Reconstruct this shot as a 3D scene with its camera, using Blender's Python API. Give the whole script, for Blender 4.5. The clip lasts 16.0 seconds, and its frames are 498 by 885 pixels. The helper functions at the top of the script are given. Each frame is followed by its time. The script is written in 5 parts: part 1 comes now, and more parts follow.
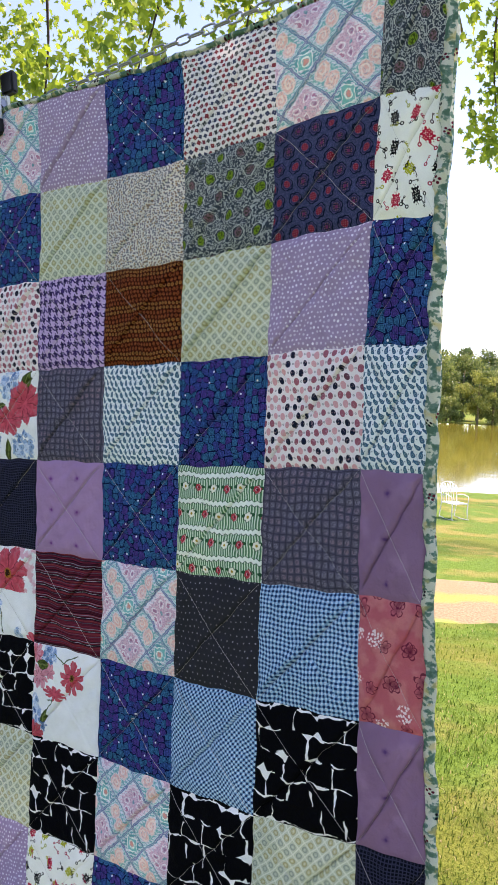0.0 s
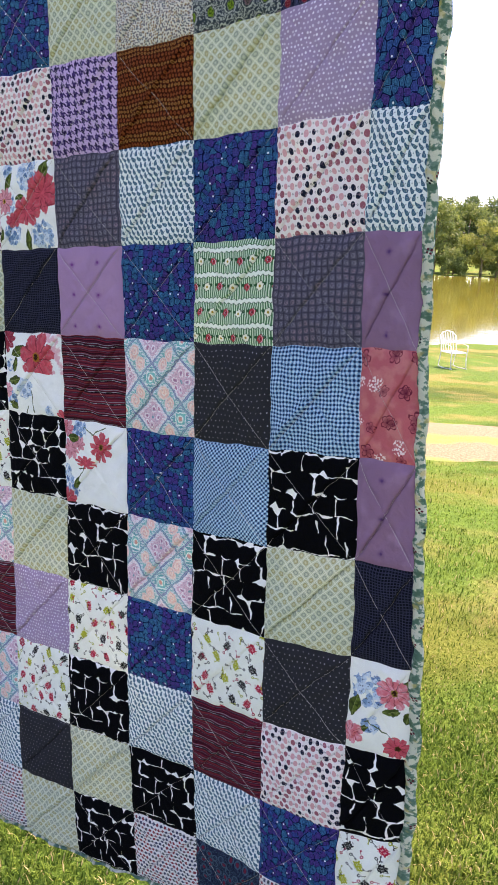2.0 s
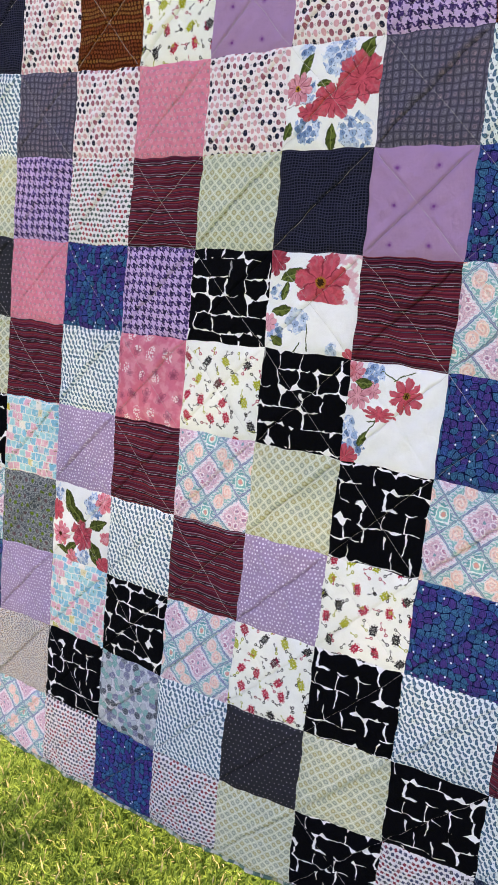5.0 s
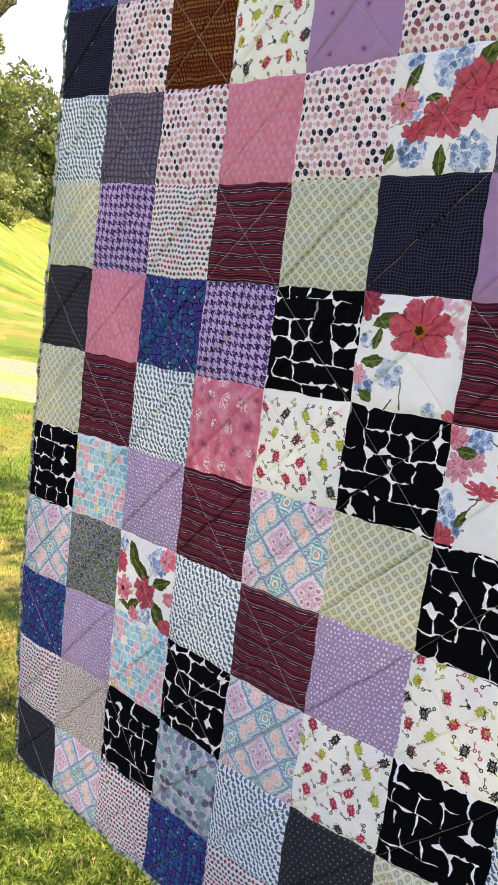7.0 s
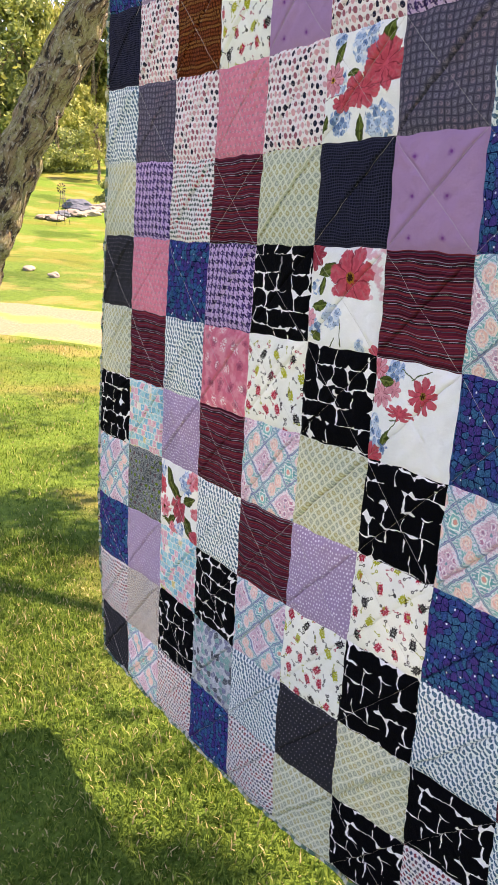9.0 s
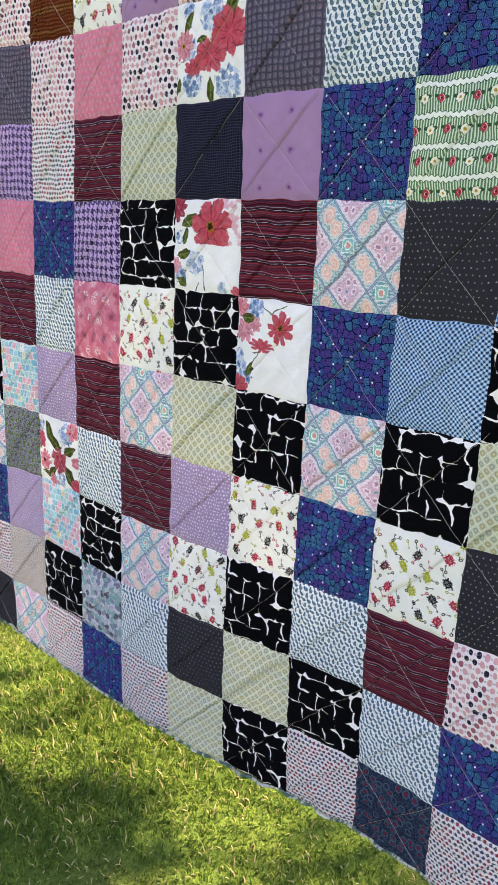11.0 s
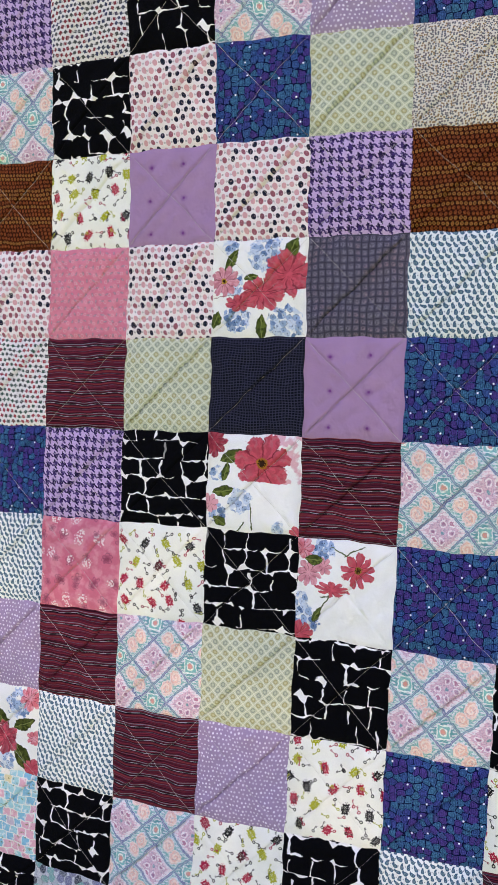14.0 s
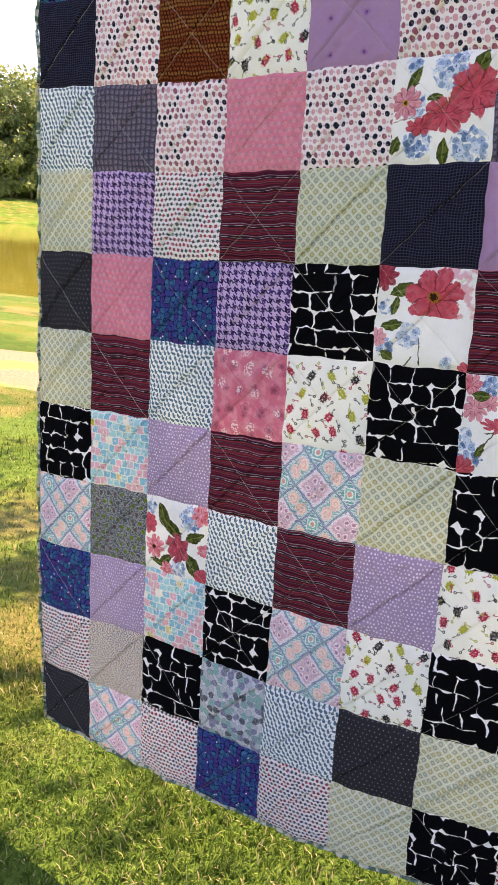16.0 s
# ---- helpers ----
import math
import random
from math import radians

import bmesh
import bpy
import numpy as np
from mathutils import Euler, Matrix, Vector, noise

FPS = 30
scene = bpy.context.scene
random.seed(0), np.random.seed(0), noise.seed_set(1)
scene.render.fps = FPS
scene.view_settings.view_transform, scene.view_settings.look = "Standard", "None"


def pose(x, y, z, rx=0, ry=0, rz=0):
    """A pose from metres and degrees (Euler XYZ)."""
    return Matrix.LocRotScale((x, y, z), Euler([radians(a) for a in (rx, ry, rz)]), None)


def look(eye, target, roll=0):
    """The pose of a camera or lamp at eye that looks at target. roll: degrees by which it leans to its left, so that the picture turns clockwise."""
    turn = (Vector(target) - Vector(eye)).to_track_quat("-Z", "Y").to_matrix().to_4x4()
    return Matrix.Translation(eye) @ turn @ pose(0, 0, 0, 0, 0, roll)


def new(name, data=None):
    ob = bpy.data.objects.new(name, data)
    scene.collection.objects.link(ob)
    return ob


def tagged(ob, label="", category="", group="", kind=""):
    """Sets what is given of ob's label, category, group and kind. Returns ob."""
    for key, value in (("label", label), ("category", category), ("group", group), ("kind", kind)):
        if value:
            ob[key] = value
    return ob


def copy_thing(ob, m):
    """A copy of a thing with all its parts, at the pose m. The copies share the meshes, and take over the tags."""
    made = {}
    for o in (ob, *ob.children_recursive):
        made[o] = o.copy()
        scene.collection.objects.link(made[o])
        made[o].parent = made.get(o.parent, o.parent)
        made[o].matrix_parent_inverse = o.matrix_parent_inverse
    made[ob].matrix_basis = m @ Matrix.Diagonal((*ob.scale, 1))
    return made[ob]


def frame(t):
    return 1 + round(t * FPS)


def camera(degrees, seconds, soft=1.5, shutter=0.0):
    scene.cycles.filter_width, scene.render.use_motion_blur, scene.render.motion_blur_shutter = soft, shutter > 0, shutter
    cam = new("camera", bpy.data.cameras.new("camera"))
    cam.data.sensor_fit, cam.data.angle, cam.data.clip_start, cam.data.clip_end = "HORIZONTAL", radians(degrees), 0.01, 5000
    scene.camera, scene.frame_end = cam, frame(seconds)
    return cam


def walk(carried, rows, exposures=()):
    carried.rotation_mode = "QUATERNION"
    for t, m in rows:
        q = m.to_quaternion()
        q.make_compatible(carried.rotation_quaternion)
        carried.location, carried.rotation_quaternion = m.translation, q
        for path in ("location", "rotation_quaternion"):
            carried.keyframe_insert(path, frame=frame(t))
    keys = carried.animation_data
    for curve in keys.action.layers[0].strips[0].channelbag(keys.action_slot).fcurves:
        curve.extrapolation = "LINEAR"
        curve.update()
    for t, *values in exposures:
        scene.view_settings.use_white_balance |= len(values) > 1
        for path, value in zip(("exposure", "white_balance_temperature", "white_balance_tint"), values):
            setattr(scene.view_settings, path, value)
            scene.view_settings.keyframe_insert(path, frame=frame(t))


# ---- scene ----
cam = camera(36.61, 16.0, soft=0.8)
# seconds, place in metres, turn in degrees (Euler XYZ)
ROWS = [
    (0.0, -0.079, 0.142, 1.799, 86.02, -2.67, -0.35),
    (0.5, -0.116, 0.082, 1.789, 84.41, -2.69, 0.02),
    (1.0, -0.110, 0.039, 1.748, 81.79, -2.47, -0.02),
    (1.5, -0.095, 0.036, 1.702, 78.42, -2.45, -0.22),
    (2.0, -0.096, 0.013, 1.675, 75.26, -2.09, -0.51),
    (2.5, -0.114, -0.022, 1.644, 72.86, -1.81, -0.91),
    (3.0, -0.159, -0.051, 1.630, 71.23, -0.81, -1.33),
    (3.5, -0.370, 0.014, 1.643, 69.31, -1.46, -8.34),
    (4.0, -0.420, 0.152, 1.528, 72.69, -4.33, -5.93),
    (4.5, -0.582, 0.289, 1.481, 74.17, -5.85, -5.72),
    (5.0, -0.673, 0.263, 1.480, 75.60, -6.57, -2.17),
    (5.2, -0.651, 0.261, 1.483, 76.21, -6.83, 0.31),
    (7.3, -0.616, 0.509, 1.524, 75.84, -7.21, 9.12),
    (7.5, -0.530, 0.543, 1.535, 74.53, -6.10, 12.26),
    (8.0, -0.361, 0.555, 1.568, 71.61, -3.47, 17.83),
    (8.2, -0.350, 0.509, 1.575, 71.17, -2.88, 18.60),
    (10.3, -0.138, 0.150, 1.559, 71.60, -3.46, 17.79),
    (10.5, -0.164, 0.165, 1.562, 70.60, -3.29, 14.86),
    (11.0, -0.253, 0.132, 1.530, 70.50, -2.85, 7.51),
    (11.5, -0.294, 0.125, 1.538, 71.08, -2.44, 1.31),
    (12.0, -0.381, 0.204, 1.541, 73.04, -2.32, -5.41),
    (12.5, -0.501, 0.330, 1.565, 76.70, -2.70, -9.68),
    (13.0, -0.660, 0.364, 1.592, 80.05, -2.90, -12.19),
    (13.5, -0.797, 0.347, 1.621, 82.30, -3.35, -14.56),
    (14.0, -0.869, 0.327, 1.612, 83.70, -4.23, -15.49),
    (14.5, -0.852, 0.318, 1.578, 82.89, -5.03, -13.05),
    (15.0, -0.809, 0.305, 1.547, 78.38, -4.88, -7.28),
    (15.5, -0.889, 0.293, 1.543, 74.54, -4.58, -5.41),
    (16.0, -0.900, 0.285, 1.541, 73.47, -4.36, -3.86),
]
# the film camera's own exposure and white balance: seconds, stops, kelvin, tint
LIGHT = [(0.0, 1.82, 7950, 36), (1.5, 1.96, 7850, 39), (3.0, 2.08, 8750, 41), (4.0, 2.28, 8800, 41), (4.5, 2.42, 9050, 44), (5.0, 2.40, 9000, 44), (8.0, 2.14, 9150, 45), (11.0, 2.34, 8950, 41), (12.0, 2.40, 9100, 43), (14.0, 2.33, 9050, 44), (16.0, 2.12, 9050, 45)]
walk(cam, [(t, pose(x, y, z, rx, ry, rz)) for t, x, y, z, rx, ry, rz in ROWS], exposures=LIGHT)

# ---- daylight: a high sun behind the quilt, clear sky ----
SUN_UP, SUN_ROUND = radians(56), radians(58)
world = bpy.data.worlds.new("sky")
scene.world = world
world.use_nodes = True
sky = world.node_tree.nodes.new("ShaderNodeTexSky")
sky.sky_type, sky.sun_disc = "NISHITA", False
sky.sun_elevation, sky.sun_rotation = SUN_UP, SUN_ROUND
sky.air_density, sky.dust_density, sky.ozone_density = 0.65, 0.1, 2.5
world.node_tree.nodes["Background"].inputs["Strength"].default_value = 0.145
world.node_tree.links.new(sky.outputs[0], world.node_tree.nodes["Background"].inputs["Color"])
lamp = bpy.data.lights.new("sun", "SUN")
lamp.energy, lamp.angle, lamp.color = 3.3, radians(0.53), (1.0, 0.95, 0.87)
sun = new("sun", lamp)
sun_from = Vector((math.sin(SUN_ROUND) * math.cos(SUN_UP), math.cos(SUN_ROUND) * math.cos(SUN_UP), math.sin(SUN_UP)))
sun.matrix_world = look(sun_from * 30, (0, 0, 0))


# ---- small helpers ----
def rgb(code):
    """A linear colour from a six-digit code."""
    v = [int(code[i:i + 2], 16) / 255 for i in (0, 2, 4)]
    return tuple(((c + 0.055) / 1.055) ** 2.4 if c > 0.04045 else c / 12.92 for c in v) + (1.0,)


class Field:
    """A value or colour inside a node tree, with arithmetic."""

    made = {}   # each sum is built once and shared

    def __init__(self, tree, socket):
        self.tree, self.socket = tree, socket

    def op(self, kind, *rest):
        key = (kind, id(self), *(id(r) if isinstance(r, Field) else r for r in rest))
        if key not in Field.made:
            Field.made[key] = (self.calculate(kind, *rest), self, rest)
        return Field.made[key][0]

    def calculate(self, kind, *rest):
        node = self.tree.nodes.new("ShaderNodeMath")
        node.operation = kind
        for slot, value in zip(node.inputs, (self, *rest)):
            if isinstance(value, Field):
                self.tree.links.new(value.socket, slot)
            else:
                slot.default_value = value
        return Field(self.tree, node.outputs[0])

    def __add__(self, o): return self.op("ADD", o)
    def __radd__(self, o): return self.op("ADD", o)
    def __sub__(self, o): return self.op("SUBTRACT", o)
    def __rsub__(self, o): return self.op("MULTIPLY_ADD", -1.0, o)
    def __mul__(self, o): return self.op("MULTIPLY", o)
    def __rmul__(self, o): return self.op("MULTIPLY", o)
    def __truediv__(self, o): return self.op("DIVIDE", o)
    def __neg__(self): return self * -1.0
    def floor(self): return self.op("FLOOR")
    def fract(self): return self.op("FRACT")
    def abs(self): return self.op("ABSOLUTE")
    def sin(self): return self.op("SINE")
    def cos(self): return self.op("COSINE")
    def sqrt(self): return self.op("SQRT")
    def mod(self, m): return self.op("FLOORED_MODULO", m)
    def min(self, o): return self.op("MINIMUM", o)
    def max(self, o): return self.op("MAXIMUM", o)
    def below(self, edge, soft=0.05, ends=(1.0, 0.0)):
        """1 where the value is below edge, with a soft rim."""
        node = self.tree.nodes.new("ShaderNodeMapRange")
        node.interpolation_type = "SMOOTHSTEP"
        node.inputs[3].default_value, node.inputs[4].default_value = ends
        self.tree.links.new(self.socket, node.inputs[0])
        if isinstance(edge, Field):
            self.tree.links.new((edge - soft).socket, node.inputs[1])
            self.tree.links.new((edge + soft).socket, node.inputs[2])
        else:
            node.inputs[1].default_value, node.inputs[2].default_value = edge - soft, edge + soft
        return Field(self.tree, node.outputs[0])

    def above(self, edge, soft=0.05): return self.below(edge, soft, (0.0, 1.0))


class Paint:
    """Builds one material: patterns are drawn in centimetres of cloth."""

    def __init__(self, name):
        self.mat = bpy.data.materials.new(name)
        self.mat.use_nodes = True
        self.tree = self.mat.node_tree
        self.bsdf = self.tree.nodes["Principled BSDF"]
        self.out = self.tree.nodes["Material Output"]

    def node(self, kind, **values):
        n = self.tree.nodes.new(kind)
        for k, v in values.items():
            n.inputs[k].default_value = v
        return n

    def put(self, value, slot):
        if isinstance(value, Field):
            self.tree.links.new(value.socket, slot)
        else:
            slot.default_value = value

    def cloth(self, shift=True):
        """u to the right, v up, in centimetres; shifted by chance from piece to piece."""
        uv = self.tree.nodes.new("ShaderNodeUVMap")
        sep = self.tree.nodes.new("ShaderNodeSeparateXYZ")
        self.tree.links.new(uv.outputs[0], sep.inputs[0])
        u, v = Field(self.tree, sep.outputs[0]) * 100.0, Field(self.tree, sep.outputs[1]) * 100.0
        if shift:
            info = self.tree.nodes.new("ShaderNodeObjectInfo")
            r = Field(self.tree, info.outputs["Random"])
            u, v = u + r * 37.0, v + (r * 91.7).fract() * 29.0
        return u, v

    def vec(self, u, v, w=0.0):
        n = self.tree.nodes.new("ShaderNodeCombineXYZ")
        for slot, value in zip(n.inputs, (u, v, w)):
            self.put(value, slot)
        return Field(self.tree, n.outputs[0])

    def noise(self, u, v, scale=1.0, detail=2.0, rough=0.5):
        key = (id(u), id(v), scale, detail, rough)
        if key not in Field.made:
            Field.made[key] = (self.speckle(u, v, scale, detail, rough), u, v)
        return Field.made[key][0]

    def speckle(self, u, v, scale, detail, rough):
        n = self.node("ShaderNodeTexNoise", Scale=scale, Detail=detail, Roughness=rough)
        self.tree.links.new(self.vec(u, v).socket, n.inputs["Vector"])
        return Field(self.tree, n.outputs[0])

    def chance(self, i, j, k=0.0):
        n = self.tree.nodes.new("ShaderNodeTexWhiteNoise")
        n.noise_dimensions = "3D"
        self.tree.links.new(self.vec(i, j, k).socket, n.inputs["Vector"])
        return Field(self.tree, n.outputs[0])

    def cells(self, u, v, scale=1.0, random=1.0, feature="F1", metric="EUCLIDEAN"):
        """Distance, chance value of the cell."""
        n = self.node("ShaderNodeTexVoronoi", Scale=scale, Randomness=random)
        n.voronoi_dimensions, n.feature = "2D", feature
        if feature != "DISTANCE_TO_EDGE":
            n.distance = metric
        self.tree.links.new(self.vec(u, v).socket, n.inputs["Vector"])
        dist = Field(self.tree, n.outputs["Distance"])
        if feature == "DISTANCE_TO_EDGE":
            return dist
        sep = self.tree.nodes.new("ShaderNodeSeparateColor")
        self.tree.links.new(n.outputs["Color"], sep.inputs[0])
        return dist, Field(self.tree, sep.outputs[0]), Field(self.tree, sep.outputs[1])

    def mix(self, a, b, factor):
        n = self.tree.nodes.new("ShaderNodeMix")
        n.data_type = "RGBA"
        self.put(factor, n.inputs["Factor"])
        for slot, value in ((n.inputs[6], a), (n.inputs[7], b)):
            if isinstance(value, str):
                slot.default_value = rgb(value)
            else:
                self.put(value, slot)
        return Field(self.tree, n.outputs[2])

    def lay(self, ground, *layers):
        """Layers of (colour, mask) over a ground colour."""
        for colour, mask in layers:
            ground = self.mix(ground, colour, mask)
        return ground

    def grid(self, u, v, pu, pv, stagger=0.0):
        """Local place in a grid of motifs, from -0.5 to 0.5 in cells times the pitch, and the cell's numbers."""
        j = (v / pv).floor()
        uu = u / pu + j * stagger
        i = uu.floor()
        return (uu - i - 0.5) * pu, (v / pv - j - 0.5) * pv, i, j

    def turned(self, x, y, degrees=0.0, angle=None):
        if angle is None:
            c, s = math.cos(radians(degrees)), math.sin(radians(degrees))
            return x * c + y * s, y * c - x * s
        c, s = angle.cos(), angle.sin()
        return x * c + y * s, y * c - x * s

    def far(self, x, y): return (x * x + y * y).sqrt()

    def done(self, colour, rough=0.9, cloth=True, bump=0.6, thin=0.27):
        """Cloth: weave, faint fading, a little light let through."""
        if isinstance(colour, str):
            colour = self.mix(colour, colour, 0.0)
        if not cloth:
            self.tree.links.new(colour.socket, self.bsdf.inputs["Base Color"])
            self.bsdf.inputs["Roughness"].default_value = rough
            return self.mat
        u, v = self.cloth(False)
        fade = self.noise(u, v, 0.25, 3.0)
        weave = ((u * 60.0).sin() * (v * 60.0).sin()) * 0.5 + 0.5
        hsv = self.node("ShaderNodeHueSaturation")
        self.tree.links.new(colour.socket, hsv.inputs["Color"])
        self.put(fade * 0.22 + self.noise(u, v, 9.0, 2.0) * 0.34 + 0.76, hsv.inputs["Value"])
        tint = Field(self.tree, hsv.outputs[0])
        self.tree.links.new(tint.socket, self.bsdf.inputs["Base Color"])
        self.bsdf.inputs["Roughness"].default_value = rough
        self.bsdf.inputs["Specular IOR Level"].default_value = 0.03
        self.bsdf.inputs["Sheen Weight"].default_value = 0.0
        creases = self.noise(u + v * 0.4, v * 0.5, 0.55, 4.0, 0.6)
        height = creases * 0.9 + self.noise(u + v, v - u, 1.3, 3.0) * 0.28 + self.noise(u, v, 5.0, 3.0) * 0.10 + weave * 0.04
        b = self.node("ShaderNodeBump", Strength=bump, Distance=0.012)
        self.tree.links.new(height.socket, b.inputs["Height"])
        self.tree.links.new(b.outputs[0], self.bsdf.inputs["Normal"])
        glow = self.node("ShaderNodeBsdfTranslucent")
        self.tree.links.new(tint.socket, glow.inputs["Color"])
        share = self.node("ShaderNodeMixShader", Fac=thin)
        self.tree.links.new(self.bsdf.outputs[0], share.inputs[1])
        self.tree.links.new(glow.outputs[0], share.inputs[2])
        self.tree.links.new(share.outputs[0], self.out.inputs["Surface"])
        return self.mat


def plain(name, code, rough=0.7, metal=0.0, scale=12.0, spread=0.25, bump=0.2):
    """A simple surface with two scales of variation in its own object space."""
    p = Paint(name)
    co = p.tree.nodes.new("ShaderNodeTexCoord")
    big = p.node("ShaderNodeTexNoise", Scale=scale * 0.15, Detail=3.0)
    fine = p.node("ShaderNodeTexNoise", Scale=scale, Detail=4.0)
    for n in (big, fine):
        p.tree.links.new(co.outputs["Object"], n.inputs["Vector"])
    value = (Field(p.tree, big.outputs[0]) + Field(p.tree, fine.outputs[0])) * spread + (1.0 - spread)
    hsv = p.node("ShaderNodeHueSaturation", Color=rgb(code))
    p.put(value, hsv.inputs["Value"])
    p.tree.links.new(hsv.outputs[0], p.bsdf.inputs["Base Color"])
    p.bsdf.inputs["Roughness"].default_value, p.bsdf.inputs["Metallic"].default_value = rough, metal
    b = p.node("ShaderNodeBump", Strength=bump, Distance=0.01)
    p.tree.links.new(fine.outputs[0], b.inputs["Height"])
    p.tree.links.new(b.outputs[0], p.bsdf.inputs["Normal"])
    return p.mat


def mesh_of(name, verts, faces, smooth=True, uvs=None):
    me = bpy.data.meshes.new(name)
    me.from_pydata([tuple(map(float, v)) for v in verts], [], [tuple(map(int, f)) for f in faces])
    if uvs is not None:
        layer = me.uv_layers.new(name="UVMap")
        index = np.empty(len(me.loops), dtype=np.int32)
        me.loops.foreach_get("vertex_index", index)
        layer.data.foreach_set("uv", np.asarray(uvs, dtype=np.float32)[index].ravel())
    me.polygons.foreach_set("use_smooth", [smooth] * len(me.polygons))
    me.update()
    return me


def part(name, shape, material, parent, label=""):
    """One mesh object, from a bmesh or a mesh, under a thing or a part."""
    if isinstance(shape, bmesh.types.BMesh):
        me = bpy.data.meshes.new(name)
        shape.to_mesh(me)
        shape.free()
    else:
        me = shape
    if material and not me.materials:
        me.materials.append(material)
    ob = new(name, me)
    if parent:
        ob.parent = parent
    if label:
        ob["label"] = label
    return ob


def thing(name, label, category, at=(0, 0, 0), group="", turn=0.0):
    ob = new(name)
    ob.empty_display_size = 0.1
    ob.matrix_world = pose(*at, 0, 0, turn)
    return tagged(ob, label, category, group)


def tube(points, radius, sides=8, closed=False):
    """A tube along points; radius may be a list. Verts and faces."""
    pts = [Vector(p) for p in points]
    n = len(pts)
    radii = radius if isinstance(radius, (list, tuple)) else [radius] * n
    verts, faces, side = [], [], None
    for i, p in enumerate(pts):
        ahead = (pts[(i + 1) % n] if closed else pts[min(i + 1, n - 1)]) - (pts[i - 1] if closed or i else pts[0])
        ahead.normalize()
        if side is None:
            side = ahead.orthogonal().normalized()
        side = (side - ahead * side.dot(ahead)).normalized()
        up = ahead.cross(side)
        for k in range(sides):
            a = 2 * math.pi * k / sides
            verts.append(p + (side * math.cos(a) + up * math.sin(a)) * radii[i])
    for i in range(n if closed else n - 1):
        j = (i + 1) % n
        for k in range(sides):
            m = (k + 1) % sides
            faces.append((i * sides + k, i * sides + m, j * sides + m, j * sides + k))
    if not closed:
        faces += [tuple(range(sides))[::-1], tuple(range((n - 1) * sides, n * sides))]
    return verts, faces


def box(bm, size, at=(0, 0, 0), bevel=0.0, m=None):
    made = bmesh.ops.create_cube(bm, size=1.0, matrix=(m or Matrix()) @ Matrix.Translation(at) @ Matrix.Diagonal((*size, 1)))
    if bevel:
        edges = {e for v in made["verts"] for e in v.link_edges}
        bmesh.ops.bevel(bm, geom=list(edges), offset=bevel, segments=2, affect="EDGES")

# ---- the printed cottons of the quilt ----
def cobble():
    p = Paint("cotton_navy_cobble"); u, v = p.cloth()
    wu, wv = u + (p.noise(u, v, 0.9, 2.0) - 0.5) * 0.5, v + (p.noise(v, u, 0.9, 2.0) - 0.5) * 0.5
    edge = p.cells(wu, wv, 0.86, 0.72, "DISTANCE_TO_EDGE")
    d, r, g = p.cells(wu, wv, 0.86, 0.72)
    cell = p.mix("55428e", "26789f", r.above(0.5, 0.04))
    threads = ((u * 22.0).sin() * 0.5 + 0.5) * p.noise(u * 0.4, v * 3.0, 4.0, 2.0)
    cell = p.lay(cell, ("2f57a0", g.above(0.72) * 0.7), ("141d44", (threads + (v * 24.0).sin() * 0.1).above(0.36, 0.15) * 0.5), ("1a2550", p.noise(u, v, 3.2, 3.0).above(0.58, 0.05) * 0.4))
    ring = ((edge - 0.21).abs().below(0.025, 0.025) * 0.8).max((d - 0.24).abs().below(0.05, 0.05) * 0.5)
    gap = (edge + (d - 0.55) * -0.16).below(0.09, 0.025)
    small, r3, g3 = p.cells(u, v, 2.3, 0.8)
    filler = p.mix("0d1338", "2f5f98", (small - 0.2).abs().below(0.09, 0.05) * g3.above(0.35, 0.02))
    d2, r2, g2 = p.cells(u, v, 0.36)
    dot = d2.below(0.055, 0.02) * r2.above(0.45, 0.01)
    return p.done(p.lay(cell, ("10183f", ring), (filler, gap), ("e6edf8", dot)))

def dotted(name, ground, dot, pitch=0.78, radius=0.14, thin=0.22, stray=0.12):
    p = Paint(name); u, v = p.cloth()
    x, y, i, j = p.grid(u, v, pitch, pitch, 0.5)
    jx, jy = (p.chance(i, j) - 0.5) * stray, (p.chance(i, j, 2.0) - 0.5) * stray
    size = p.chance(i, j, 4.0) * radius * 0.4 + radius * 0.8
    return p.done(p.lay(ground, (dot, p.far(x + jx, y + jy).below(size, 0.05) * (p.chance(i, j, 6.0) * 0.5 + 0.5))), thin=thin)

def lattice():
    p = Paint("cotton_green_lattice"); u, v = p.cloth()
    a, b = p.turned(u, v, 45)
    x, y, i, j = p.grid(a, b, 1.30, 1.30)
    x, y = x * 0.846 + (p.noise(u, v, 2.5) - 0.5) * 0.12, y * 0.846 + (p.noise(v, u, 2.5) - 0.5) * 0.12
    m = x.abs().max(y.abs())
    ring = m * 0.3 + p.far(x, y) * 0.7
    warm = ((i + j) / 2.0).floor().mod(2.0)
    fill = p.mix("b4bda6", "c3bf94", warm)
    rim = p.mix("7f9088", "96936a", warm)
    grain = p.noise(u, v, 5.0, 3.0).above(0.54, 0.06)
    return p.done(p.lay("c6ccb2", ("98a688", (m - 0.44).abs().below(0.018, 0.02) * 0.6), ("dcdfcc", m.above(0.472, 0.018)), (fill, ring.below(0.34, 0.03)), (rim, (ring - 0.29).abs().below(0.05, 0.03) * 0.75),
                        ("dcdfc6", ring.below(0.10, 0.05) * 0.6), (rim, grain * ring.below(0.24, 0.03) * 0.4)), thin=0.30)

